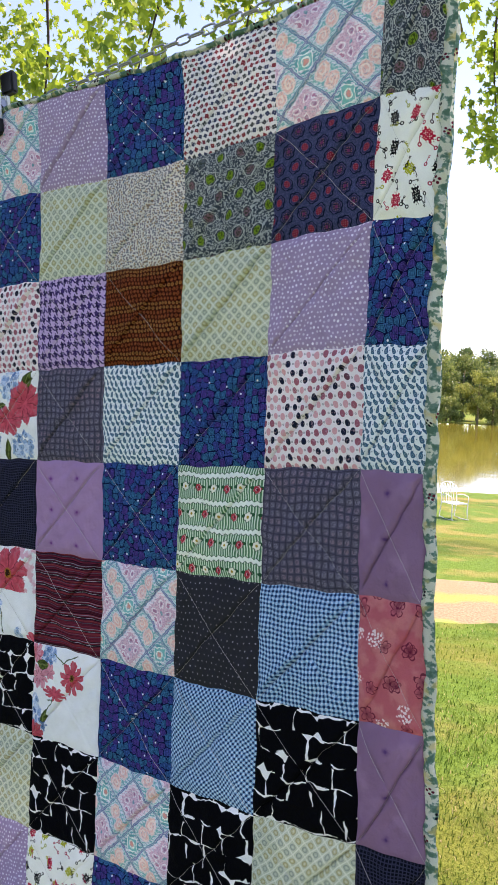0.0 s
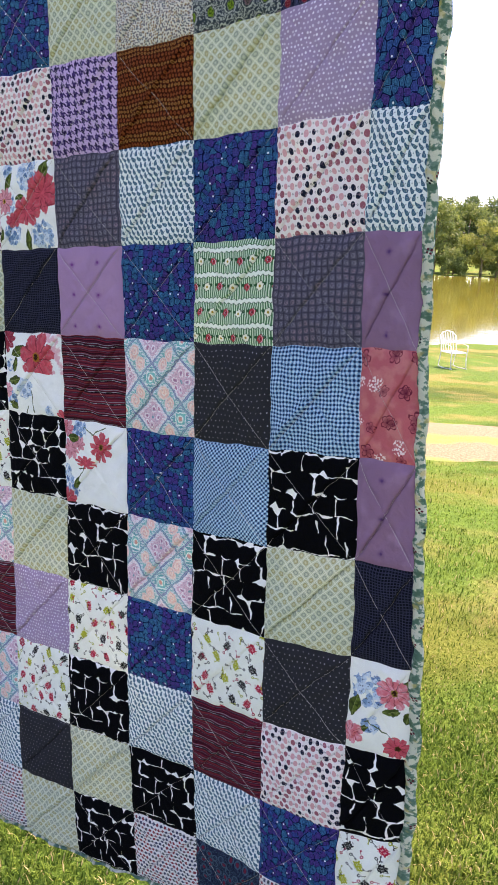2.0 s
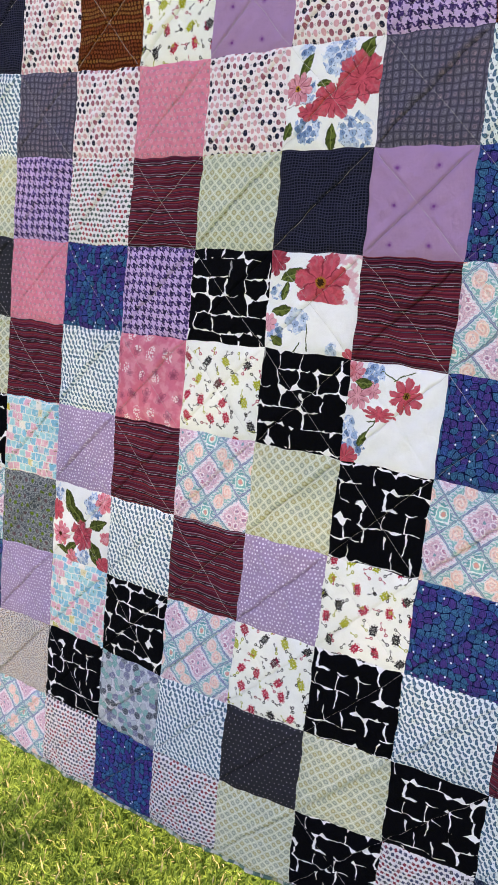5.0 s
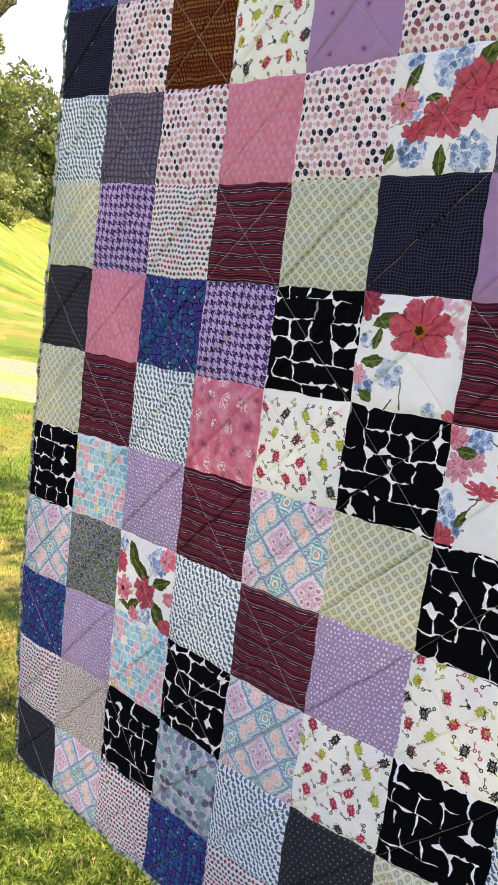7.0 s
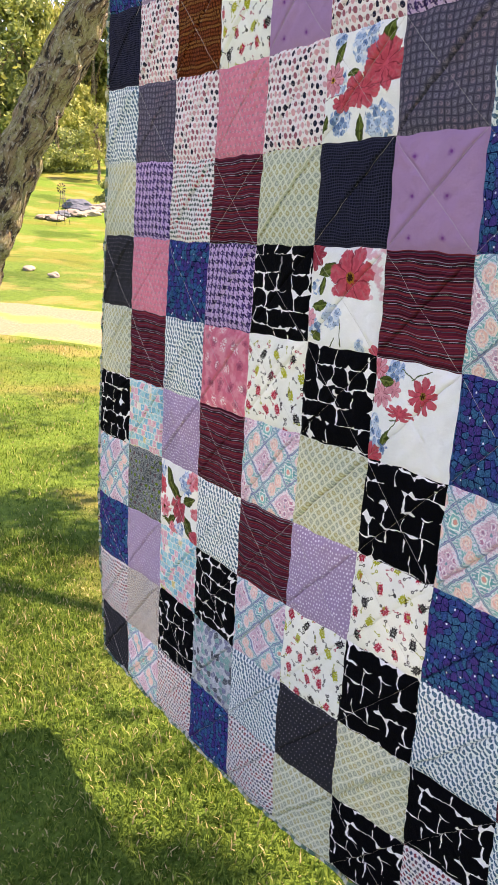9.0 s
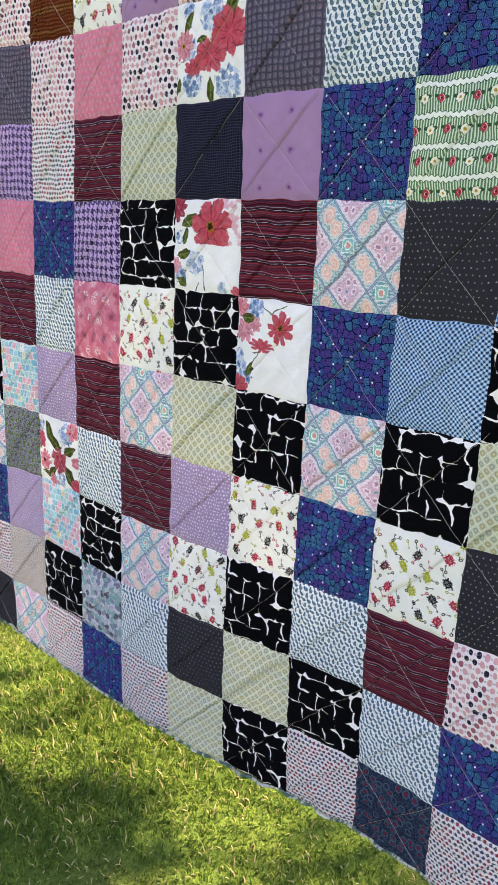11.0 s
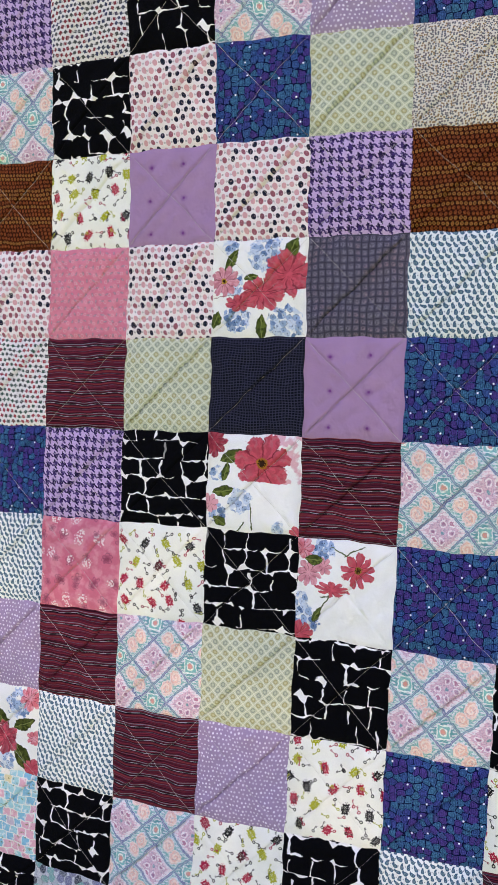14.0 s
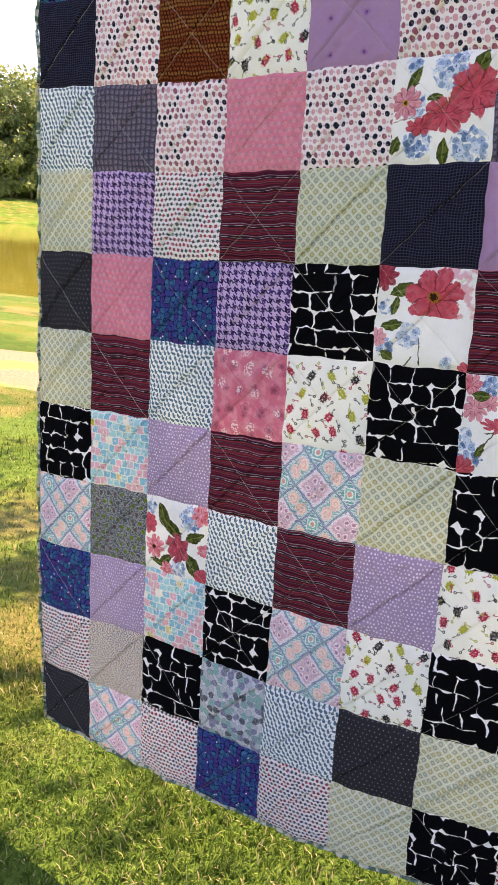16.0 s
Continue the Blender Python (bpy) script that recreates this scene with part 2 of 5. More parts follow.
def keys():
    p = Paint("cotton_white_keys"); u, v = p.cloth()
    ink = "f0f2e8"
    x, y, i, j = p.grid(u, v, 4.3, 3.6, 0.37)
    a, b = p.turned(x + (p.chance(i, j) - 0.5) * 1.7, y + (p.chance(i, j, 3.0) - 0.5) * 1.2, angle=p.chance(i, j, 1.0) * 1.8 - 0.9)
    lobes = ((a.abs() * 9.5).sin() * (b.abs() * 8.5 + 0.8).sin()) * 0.20
    med = p.far(a * 1.3, b * 0.92) + lobes
    who = p.chance(i, j, 7.0)
    tone = p.lay("a9ad1f", ("c5213f", who.above(0.34, 0.01)), ("17171a", who.above(0.66, 0.01)))
    lace = (((a * 10.0).sin() * (b * 10.0).sin()).abs()).above(0.80, 0.08) * med.below(0.6, 0.1)
    hole = p.far(a, b.abs() - 0.34).below(0.07, 0.03)
    ground = p.lay(ink, (tone, med.below(0.92, 0.05)), (ink, lace * 0.7), (ink, hole))
    for k, (pu, pv, su, sv) in enumerate(((2.9, 2.6, 1.1, 0.4), (3.6, 3.3, 2.4, 1.9))):
        x, y, i, j = p.grid(u + su, v + sv, pu, pv, 0.43)
        a, b = p.turned(x * 0.82, y * 0.82, angle=p.chance(i, j, 11.0 + k) * 6.28)
        bow = (p.far(a + 0.40, b) - 0.17).abs().below(0.065, 0.025)
        shaft = (b.abs().below(0.045, 0.025)) * ((a - 0.16).abs().below(0.42, 0.03))
        teeth = ((b + 0.11).abs().below(0.10, 0.03)) * (((a - 0.46).abs() - 0.08).abs().below(0.045, 0.02))
        who = p.chance(i, j, 17.0 + k)
        tone = p.lay("19191c", ("b7264a", who.above(0.62, 0.01)), ("a8aa36", who.above(0.8, 0.01)))
        ground = p.mix(ground, tone, bow.max(shaft).max(teeth))
    return p.done(ground, thin=0.28)

def paisley(name="cotton_pink_teal_paisley", tilt=45.0):
    p = Paint(name); u, v = p.cloth()
    u, v = u + (p.noise(u, v, 1.5, 3.0) - 0.5) * 0.7, v + (p.noise(v, u, 1.5, 3.0) - 0.5) * 0.7
    a, b = p.turned(u, v, tilt)
    wide, thin_, period = 5.6, 4.0, 9.6
    fa, fb = a.mod(period), b.mod(period)
    wa, wb = fa.below(wide, 0.001), fb.below(wide, 0.001)
    x = fa - wide / 2 - (1.0 - wa) * (period / 2)
    y = fb - wide / 2 - (1.0 - wb) * (period / 2)
    hx, hy = wa * (wide - thin_) / 2 + thin_ / 2, wb * (wide - thin_) / 2 + thin_ / 2
    near = (hx - x.abs()).min(hy - y.abs())
    grain = p.noise(u, v, 4.0, 2.0).above(0.55, 0.05)
    # large pink squares: four white-edged leaves, a dark heart, beads along the edge
    px, py = x.abs(), y.abs()
    leaf = p.far((px - py) * 1.3, (px + py) - 2.0) + (p.noise(u, v, 2.0) - 0.5) * 0.6
    sprig = (p.far(px - 1.9, py) + (p.noise(v, u, 2.4) - 0.5) * 0.5)
    beads = p.far((((x + y) / 0.7).fract() - 0.5) * 0.7, near - 0.55)
    pink = p.lay("e2bccb", ("b9809d", grain * 0.55), ("f3e6ea", (leaf - 0.75).abs().below(0.13, 0.05)), ("b27d99", leaf.below(0.4, 0.1)), ("c9879f", sprig.below(0.5, 0.1)), ("f4e9ec", (sprig - 0.5).abs().below(0.08, 0.05)),
                 ("6f9fa6", p.far(x, y).below(0.25, 0.06)), ("f2e4e8", (beads - 0.22).abs().below(0.08, 0.04)))
    # oblong teal cells with two peach scrolls
    along, cross = x * (1.0 - wb) + y * (1.0 - wa), x * (1.0 - wa) + y * (1.0 - wb)
    sx, sy = along.abs() - 1.15, cross - along * 0.12
    d = p.far(sx, sy * 0.92)
    n = p.tree.nodes.new("ShaderNodeMath"); n.operation = "ARCTAN2"
    p.tree.links.new(sy.socket, n.inputs[0]); p.tree.links.new(sx.socket, n.inputs[1])
    coil = ((d * 10.0 + Field(p.tree, n.outputs[0])).sin()).above(0.25, 0.3)
    teal = p.lay("72b6b4", ("c3e4de", p.noise(v, u, 2.6, 2.0).above(0.56, 0.04) * 0.7), ("efbcb0", d.below(1.12, 0.06)), ("fae6dc", coil * d.below(1.0, 0.05) * 0.8), ("f6ddd4", p.noise(u, v, 2.4, 2.0).above(0.55, 0.06) * d.below(1.0, 0.05) * 0.6), ("f0ddd8", (d - 1.12).abs().below(0.06, 0.05)))
    # small teal squares with a rosette
    dn = p.far(x, y)
    node = p.lay("4fa3a6", ("e4f0ea", (x.abs() + y.abs() - 1.55).abs().below(0.12, 0.05)), ("6cc0bb", (x.abs() + y.abs()).below(1.4, 0.05)), ("eef2e6", (dn - 0.62 + grain * 0.1).abs().below(0.12, 0.05)), ("e79d92", dn.below(0.42, 0.06)))
    ground = p.lay(teal, (pink, wa * wb), (node, (1.0 - wa) * (1.0 - wb)))
    ground = p.lay(ground, ("cfe3e6", (near - 0.27).abs().below(0.05, 0.03)), ("5b93a4", near.below(0.20, 0.03)), ("6a74a2", near.below(0.20, 0.03) * ((a + b) * 0.9).sin().above(0.2, 0.3) * 0.75), ("e9e2ea", beads.below(0.2, 0.05) * 0.8), ("c4bccf", near.below(0.05, 0.03) * 0.7),
                   ("e3dfe6", p.noise(u, v, 3.1, 3.0).above(0.58, 0.04) * 0.3), ("7f93ac", p.noise(v, u, 3.4, 3.0).above(0.60, 0.04) * 0.45))
    return p.done(ground, thin=0.28)

def spots():
    p = Paint("cotton_pink_navy_spots"); u, v = p.cloth()
    x, y, i, j = p.grid(u + v * 0.12, v, 1.40, 1.22, 0.5)
    x, y = x + (p.chance(i, j, 8.0) - 0.5) * 0.18, y + (p.chance(i, j, 9.0) - 0.5) * 0.18
    who = p.chance(i, j)
    tone = p.lay("e0a3a8", ("a85f6c", who.above(0.44, 0.01)), ("1f2437", who.above(0.70, 0.01)))
    tone = p.lay(tone, ("efc4c6", p.noise(u, v, 3.0).above(0.6, 0.06) * 0.3))
    tx, ty, ti, tj = p.grid(u + v * 0.12 + 0.70, v, 1.40, 1.22, 0.5)
    tiny = (p.far(tx, ty) - 0.11).abs().below(0.05, 0.03) * 0.7
    size = p.chance(i, j, 12.0) * 0.10 + 0.41
    wob = (p.noise(u, v, 1.7) - 0.5) * 0.12
    return p.done(p.lay("efe4e3", ("6d6c6a", tiny), (tone, (p.far(x * 1.12, y * 0.92) + wob).below(size, 0.03))), thin=0.28)

def houndstooth():
    p = Paint("cotton_purple_houndstooth"); u, v = p.cloth()
    q = 4.9
    wu, wv = u + (p.noise(u, v, 1.6) - 0.5) * 0.3, v + (p.noise(v, u, 1.6) - 0.5) * 0.3
    x, y = (wu * q).floor(), (wv * q).floor()
    warp = (x.mod(8.0)).below(3.5, 0.1)
    weft = (y.mod(8.0)).below(3.5, 0.1)
    pick = ((x + y).mod(4.0)).below(1.5, 0.1)
    dark = warp * pick + weft * (1.0 - pick)
    tone = p.mix("2b1f46", "4a3570", p.noise(u, v, 0.9).above(0.5, 0.1))
    return p.done(p.lay("c6a9d2", (tone, dark), ("e0d2ea", p.noise(u, v, 3.0).above(0.6, 0.05) * 0.35)))

def brown_rings():
    p = Paint("cotton_brown_rings"); u, v = p.cloth()
    x, y, i, j = p.grid(u, v + (p.noise(u, v, 0.4) - 0.5) * 0.3, 0.70, 0.74, 0.35)
    d = p.far(x + (p.chance(i, j) - 0.5) * 0.12, y)
    row = p.chance(j, j)
    tone = p.mix("8f4526", "a8743e", row.above(0.66, 0.05) * 0.7)
    return p.done(p.lay("220d08", ("5a2414", y.abs().above(0.31, 0.03)), (tone, (d - 0.20).abs().below(0.065, 0.03)), ("a5643a", d.below(0.06, 0.03))), thin=0.12)

def teardrops():
    p = Paint("cotton_blue_teardrops"); u, v = p.cloth()
    x, y, i, j = p.grid(u + (p.noise(u, v, 0.7) - 0.5) * 0.5, v, 1.10, 0.96, 0.5)
    turn = j.mod(2.0) * 0.5 + 0.35 + (p.chance(i, j) - 0.5) * 1.0
    a, b = p.turned(x, y, angle=turn)
    drop = p.far(a / (0.52 - b * 0.42), b + 0.05)
    curl = p.far(a - 0.13, b - 0.38).below(0.13, 0.04)
    inner = p.far(a * 1.5, b + 0.12)
    tx, ty, ti, tj = p.grid(u + 0.55, v, 1.10, 0.96, 0.5)
    return p.done(p.lay("e4edee", ("33647f", drop.below(0.50, 0.05).max(curl)), ("8fb0bb", (inner - 0.16).abs().below(0.05, 0.03) * 0.6), ("274157", inner.below(0.07, 0.04)),
                        ("6d8793", p.far(tx, ty).below(0.085, 0.03))), thin=0.30)

def grey_medallions():
    p = Paint("cotton_grey_medallions"); u, v = p.cloth()
    x, y, i, j = p.grid(u, v, 1.16, 1.12)
    m = x.abs().max(y.abs()); d = p.far(x, y)
    warm = p.noise(u, v, 0.25).above(0.55, 0.1)
    tone = p.mix("8c8998", "a8828c", warm * 0.6)
    curl = p.far(x - 0.08, y + 0.05)
    return p.done(p.lay("565262", ("34323f", m.above(0.50, 0.03) * 0.6), ("6a687a", (m - 0.42).abs().below(0.035, 0.03) * 0.6), (tone, (d - 0.29).abs().below(0.05, 0.04) * 0.8), (tone, (curl - 0.12).abs().below(0.05, 0.04) * 0.9),
                        ("32303e", p.noise(u, v, 6.0, 2.0).above(0.54, 0.05) * 0.55)))

def weave():
    p = Paint("cotton_black_check_weave"); u, v = p.cloth()
    x, y, i, j = p.grid(u, v, 0.5, 0.46)
    line = x.abs().below(0.07, 0.05).max(y.abs().below(0.07, 0.05))
    slub = p.noise(u * 0.3, v * 6.0, 2.0, 3.0)
    return p.done(p.lay("101017", ("3a3c50", line * 0.7), ("3d3f55", slub.above(0.62, 0.05) * 0.5)), thin=0.08)

def plain_purple(name, code, blot):
    p = Paint(name); u, v = p.cloth(False)
    x, y, i, j = p.grid(u - 1.2, v + 1.0, 6.4, 5.8)
    d = p.far(x, y) + (p.noise(u, v, 1.2) - 0.5) * 0.9
    return p.done(p.lay(code, ("b58fb0", p.noise(u, v, 0.16, 3.0).above(0.56, 0.08) * 0.35), (blot, d.below(0.35, 0.5) * 0.8), (blot, p.far(x, y).below(0.2, 0.12))), thin=0.26)

def burgundy():
    p = Paint("cotton_burgundy_stripe"); u, v = p.cloth()
    y = v + (p.noise(u * 0.15, v, 1.0) - 0.5) * 0.04
    f = y.mod(2.15)
    fine = p.noise(u * 0.02, y * 5.0, 1.3, 3.0)
    dash = ((u * 2.1 + p.noise(u, v, 0.3) * 5.0).sin()).above(-0.2, 0.2)
    base = p.lay("551c2a", ("782735", fine.above(0.55, 0.05)), ("2a1018", fine.below(0.42, 0.04)))
    return p.done(p.lay(base, ("1b0d12", (f - 1.0).abs().below(0.16, 0.03)), ("a2a8ac", (f - 1.0).abs().below(0.04, 0.03) * (dash * 0.7 + 0.3)),
                        ("8a95a0", (f - 1.42).abs().below(0.04, 0.03) * 0.8), ("8a3a36", (f - 0.55).abs().below(0.05, 0.03)), ("566270", (f - 0.2).abs().below(0.03, 0.02) * 0.7)), thin=0.12)

def green_stripe():
    p = Paint("cotton_green_floral_stripe"); u, v = p.cloth(False)
    tall = 4.12
    f = v + 1.05 + (p.noise(u, v, 0.5) - 0.5) * 0.25
    zig = ((u / 0.95).fract() - 0.5).abs() * 0.6
    e = (f + zig).mod(tall)
    off = e.min(tall - e)
    stripe = ((u * 14.0 + p.noise(u, v, 0.6) * 3.0).sin()).above(-0.25, 0.4)
    ground = p.lay("cfe2cc", ("2f7a50", stripe * 0.92), ("e6efe4", off.below(0.34, 0.04)), ("1d4a34", (off - 0.38).abs().below(0.05, 0.03)))
    x, yy, i, j = p.grid(u + 0.9, f, 2.75, tall, 0.5)
    d = p.far(x, yy)
    rose = i.mod(2.0)
    petal = d + ((x * 6.5).sin() * (yy * 6.5).sin()) * 0.13
    leaf = p.far(x.abs() - 0.75, (yy - 0.25) * 1.5).below(0.38, 0.06)
    bloom_ = p.lay("e9ead8", ("c23f4a", rose))
    heart = p.lay("b8953a", ("7e1d2c", rose))
    swirl = ((d * 13.0 + x * 4.0).sin()).above(0.45, 0.2) * d.below(0.55, 0.05) * rose
    return p.done(p.lay(ground, ("24583a", leaf), ("1d4a34", (petal - 0.63).abs().below(0.06, 0.03) * 0.8), (bloom_, petal.below(0.58, 0.05)), ("f0d6d6", swirl * 0.8), (heart, d.below(0.2, 0.05))), thin=0.28)

def blue_check(name="cotton_blue_check", q=1.0, tilt=0.0):
    p = Paint(name); u0, v0 = p.cloth()
    u, v = p.turned(u0 + (p.noise(u0, v0, 0.8) - 0.5) * 0.25, v0 + (p.noise(v0, u0, 0.8) - 0.5) * 0.25, tilt)
    x, y, i, j = p.grid(u * q, v * q, 0.80, 0.80)
    a = x.abs().below(0.2, 0.06); b = y.abs().below(0.2, 0.06)
    blob = (p.far(x, y) + (p.noise(u, v, 3.0) - 0.5) * 0.22).below(0.235, 0.05)
    pix = p.noise(u, v, 4.0, 2.0)
    return p.done(p.lay("92bfdb", ("5f9bc4", a * 0.75), ("4f8dba", b * 0.7), ("d5e8f0", ((1.0 - a) * (1.0 - b)) * 0.5), ("1b2f58", blob), ("34608c", pix.above(0.58, 0.05) * 0.4)), thin=0.28)

def cow():
    p = Paint("cotton_black_crackle"); u, v = p.cloth()
    u, v = u * 0.80, v * 0.80
    wu = u + (p.noise(u, v, 0.32, 2.0) - 0.5) * 2.0
    wv = v + (p.noise(v + 9.0, u, 0.32, 2.0) - 0.5) * 1.8
    row = (wv / 2.6).floor()
    along = wu / 3.1 + p.chance(row, row)
    col = along.floor()
    fv, fu = (wv / 2.6).fract(), along.fract()
    up, right = fv.above(0.5, 0.001), fu.above(0.5, 0.001)
    dv, du = (0.5 - (fv - 0.5).abs()) * 2.6, (0.5 - (fu - 0.5).abs()) * 3.1
    jag = (p.noise(u, v, 1.6, 1.0) - 0.5) * 0.14
    lie = p.chance(col, row + up, 1.0).above(0.30, 0.01)
    stand = p.chance(col + right, row, 2.0).above(0.34, 0.01)
    stop_h = (fu + p.chance(col, row + up, 5.0) * 0.6).below(0.98, 0.02)
    stop_v = (fv + p.chance(col + right, row, 6.0) * 0.45).below(1.05, 0.02)
    wide = (p.noise(u + 40.0, v, 0.6, 1.0) - 0.28) * 0.42
    flare = (du * 0.6 + dv * 0.6 + jag).below(p.chance(col + right, row + up, 3.0) * 0.85 - 0.28, 0.04)
    lines = ((dv + jag).below(wide, 0.035) * lie * stop_h).max((du + jag).below(wide, 0.035) * stand * stop_v).max(flare)
    return p.done(p.lay("07080b", ("ecebe6", lines)), thin=0.05)

def ditsy(name, ground, first, second, pitch=1.0):
    p = Paint(name); u, v = p.cloth()
    x, y, i, j = p.grid(u, v, pitch, pitch * 0.92, 0.5)
    x, y = x + (p.chance(i, j, 5.0) - 0.5) * 0.12, y + (p.chance(i, j, 6.0) - 0.5) * 0.16
    a, b = p.turned(x, y, angle=p.chance(i, j) * 1.6)
    petals = p.far(a.abs() - 0.13, b.abs() - 0.13)
    who = p.chance(i, j, 9.0)
    x2, y2, i2, j2 = p.grid(u + pitch * 0.5, v + 0.05, pitch, pitch * 0.92, 0.5)
    tiny = p.far(x2, y2 * 0.7).below(0.10, 0.04)
    wob = (p.noise(u, v, 4.0) - 0.5) * 0.2
    tone = p.lay(first, (second, who.above(0.42, 0.02)), ("4a4c50", who.above(0.74, 0.02)))
    return p.done(p.lay(ground, ("6d7270", tiny * 0.7), (tone, (petals + wob).below(0.17, 0.04))), thin=0.28)

def beige_ditsy():
    p = Paint("cotton_beige_ditsy"); u, v = p.cloth()
    d, r, g = p.cells(u, v, 2.7, 0.95)
    tone = p.lay("6b6068", ("94714f", r.above(0.6, 0.02)), ("4f5a68", g.above(0.66, 0.02)))
    fine = p.noise(u, v, 6.0, 2.0).above(0.6, 0.04)
    return p.done(p.lay("dcd6cc", ("9a928e", fine * 0.6), (tone, (d + (p.noise(u, v, 4.0) - 0.5) * 0.3).below(0.38, 0.06) * 0.95)), thin=0.28)

def swirls(name="cotton_grey_green_floral", q=1.0):
    p = Paint(name); u, v = p.cloth()
    u, v = u * q, v * q
    n = p.noise(u, v, 1.15, 2.0)
    line = ((n * 36.0).sin()).above(0.25, 0.25)
    x, y, i, j = p.grid(u + (p.noise(u, v, 0.3) - 0.5) * 2.0, v, 3.5, 3.1, 0.5)
    d = p.far(x * 1.1, y) + (p.noise(u, v, 1.6) - 0.5) * 0.6
    who = p.chance(i, j)
    bloom_ = p.lay("6f8f2c", ("7d5f68", who.above(0.5, 0.01)), ("59646e", who.above(0.8, 0.01)))
    detail = p.noise(u, v, 3.4, 2.0)
    return p.done(p.lay("37424c", ("b4bcb8", line * 0.75), ("262e36", (d - 0.88).abs().below(0.14, 0.08) * 0.8), (bloom_, d.below(0.70, 0.08)),
                        ("1f3014", d.below(0.64, 0.08) * detail.above(0.5, 0.05) * 0.8), ("c9d0c8", (d - 1.02).abs().below(0.06, 0.04) * 0.7)))

def navy_medallions():
    p = Paint("cotton_navy_red_medallions"); u, v = p.cloth()
    x, y, i, j = p.grid(u, v, 2.75, 2.4, 0.5)
    d = p.far(x, y)
    red = p.chance(i, j).above(0.45, 0.01)
    sx, sy, si, sj = p.grid(u, v, 0.3, 0.3)
    specks = p.far(sx, sy).below(0.08, 0.04)
    disc = p.lay("1b2438", ("7d2032", red), ("c07f84", specks * 0.5))
    wave = ((x * 6.0).sin() * (y * 6.0).sin()) * 0.12
    rim = (d + wave - 0.98).abs().below(0.09, 0.05)
    fine = ((p.noise(u, v, 1.8, 2.0) * 30.0).sin()).above(0.4, 0.3)
    return p.done(p.lay("343c58", ("56587c", fine * 0.5), ("54446a", d.below(0.95, 0.1) * 0.5), ("10172a", rim), ("161d32", (d - 0.7).abs().below(0.06, 0.05) * 0.8), (disc, (d + wave * 0.4).below(0.54, 0.05)), ("6a2f55", (d.below(0.25, 0.05)) * (1.0 - red))), thin=0.14)

def scribble(name, ground, ink, spot=None):
    p = Paint(name); u, v = p.cloth()
    n = p.noise(u, v, 1.5, 2.0)
    g = p.lay(ground, (ink, ((n * 34.0).sin()).above(0.45, 0.3) * 0.6), ("10141c", p.noise(u, v, 2.4, 2.0).above(0.56, 0.05) * 0.55))
    if spot:
        d, r, k = p.cells(u, v, 0.55, 0.8)
        g = p.lay(g, (ink, (d - 0.34).abs().below(0.05, 0.04)), (spot, (d + (p.noise(u, v, 2.5) - 0.5) * 0.35).below(0.2, 0.05) * r.above(0.4, 0.01) * 0.8))
    return p.done(g)

def pink_ditsy():
    p = Paint("cotton_pink_ditsy"); u, v = p.cloth()
    x, y, i, j = p.grid(u, v, 1.45, 1.25, 0.5)
    a, b = p.turned(x, y, angle=p.chance(i, j) * 6.3)
    d = p.far(a * 2.0, b)
    x2, y2, i2, j2 = p.grid(u + 0.7, v + 0.2, 1.45, 1.25, 0.5)
    c, e = p.turned(x2, y2, angle=p.chance(i2, j2, 4.0) * 6.3)
    curl = (p.far(c - 0.22, e) - 0.26).abs().below(0.05, 0.04)
    return p.done(p.lay("e58094", ("ec98a6", p.noise(u, v, 0.5, 4.0).above(0.52, 0.12) * 0.4), ("a98490", d.below(0.36, 0.08) * 0.75), ("cfc0c0", (p.far(a * 2.0, b - 0.1)).below(0.14, 0.06) * 0.6), ("ecb4bd", curl * 0.75)))

def pastel_blocks():
    p = Paint("cotton_pastel_blocks"); u, v = p.cloth()
    wu, wv = u + (p.noise(u, v, 0.8, 2.0) - 0.5) * 0.9, v + (p.noise(v, u, 0.8, 2.0) - 0.5) * 0.8
    x, y, i, j = p.grid(wu, wv, 1.75, 1.6, 0.5)
    m = (x.abs() / 0.875).max(y.abs() / 0.8)
    r = p.chance(i, j)
    tone = p.lay("8fd0d6", ("e6aebd", r.above(0.42, 0.01)), ("6fbdd2", r.above(0.66, 0.01)), ("cdbd52", r.above(0.88, 0.01)), ("efe9df", r.above(0.94, 0.01)))
    wash = p.noise(u, v, 1.1, 3.0)
    leaf = p.noise(u, v, 1.5, 2.0).above(0.63, 0.04) * p.noise(u + 20.0, v, 0.4, 1.0).above(0.5, 0.05)
    return p.done(p.lay("e2e6dc", (tone, m.below(0.88, 0.08)), ("f2efe8", wash.above(0.60, 0.06) * 0.5), ("6d7a3a", leaf * 0.7)), thin=0.28)

def pebbles():
    p = Paint("cotton_grey_pebbles"); u, v = p.cloth()
    d, r, g = p.cells(u, v * 1.1, 0.62, 0.85)
    wob = (p.noise(u, v, 1.5) - 0.5) * 0.3
    speck = p.noise(u, v, 5.0, 2.0).above(0.54, 0.05)
    curl = ((p.noise(u, v, 1.3, 2.0) * 30.0).sin()).above(0.5, 0.3)
    tone = p.lay("a4b1b8", ("3c4653", r.above(0.34, 0.02)), ("63a3a0", r.above(0.6, 0.02)), ("6c7290", g.above(0.72, 0.02)))
    tone = p.lay(tone, ("d3dadb", speck * 0.35))
    return p.done(p.lay("ccd2d6", ("8f99a2", speck * 0.5), ("8d95ae", curl * 0.5), (tone, (d + wob).below(0.50, 0.04)), ("5a6470", ((d + wob) - 0.52).abs().below(0.03, 0.03) * 0.7)))

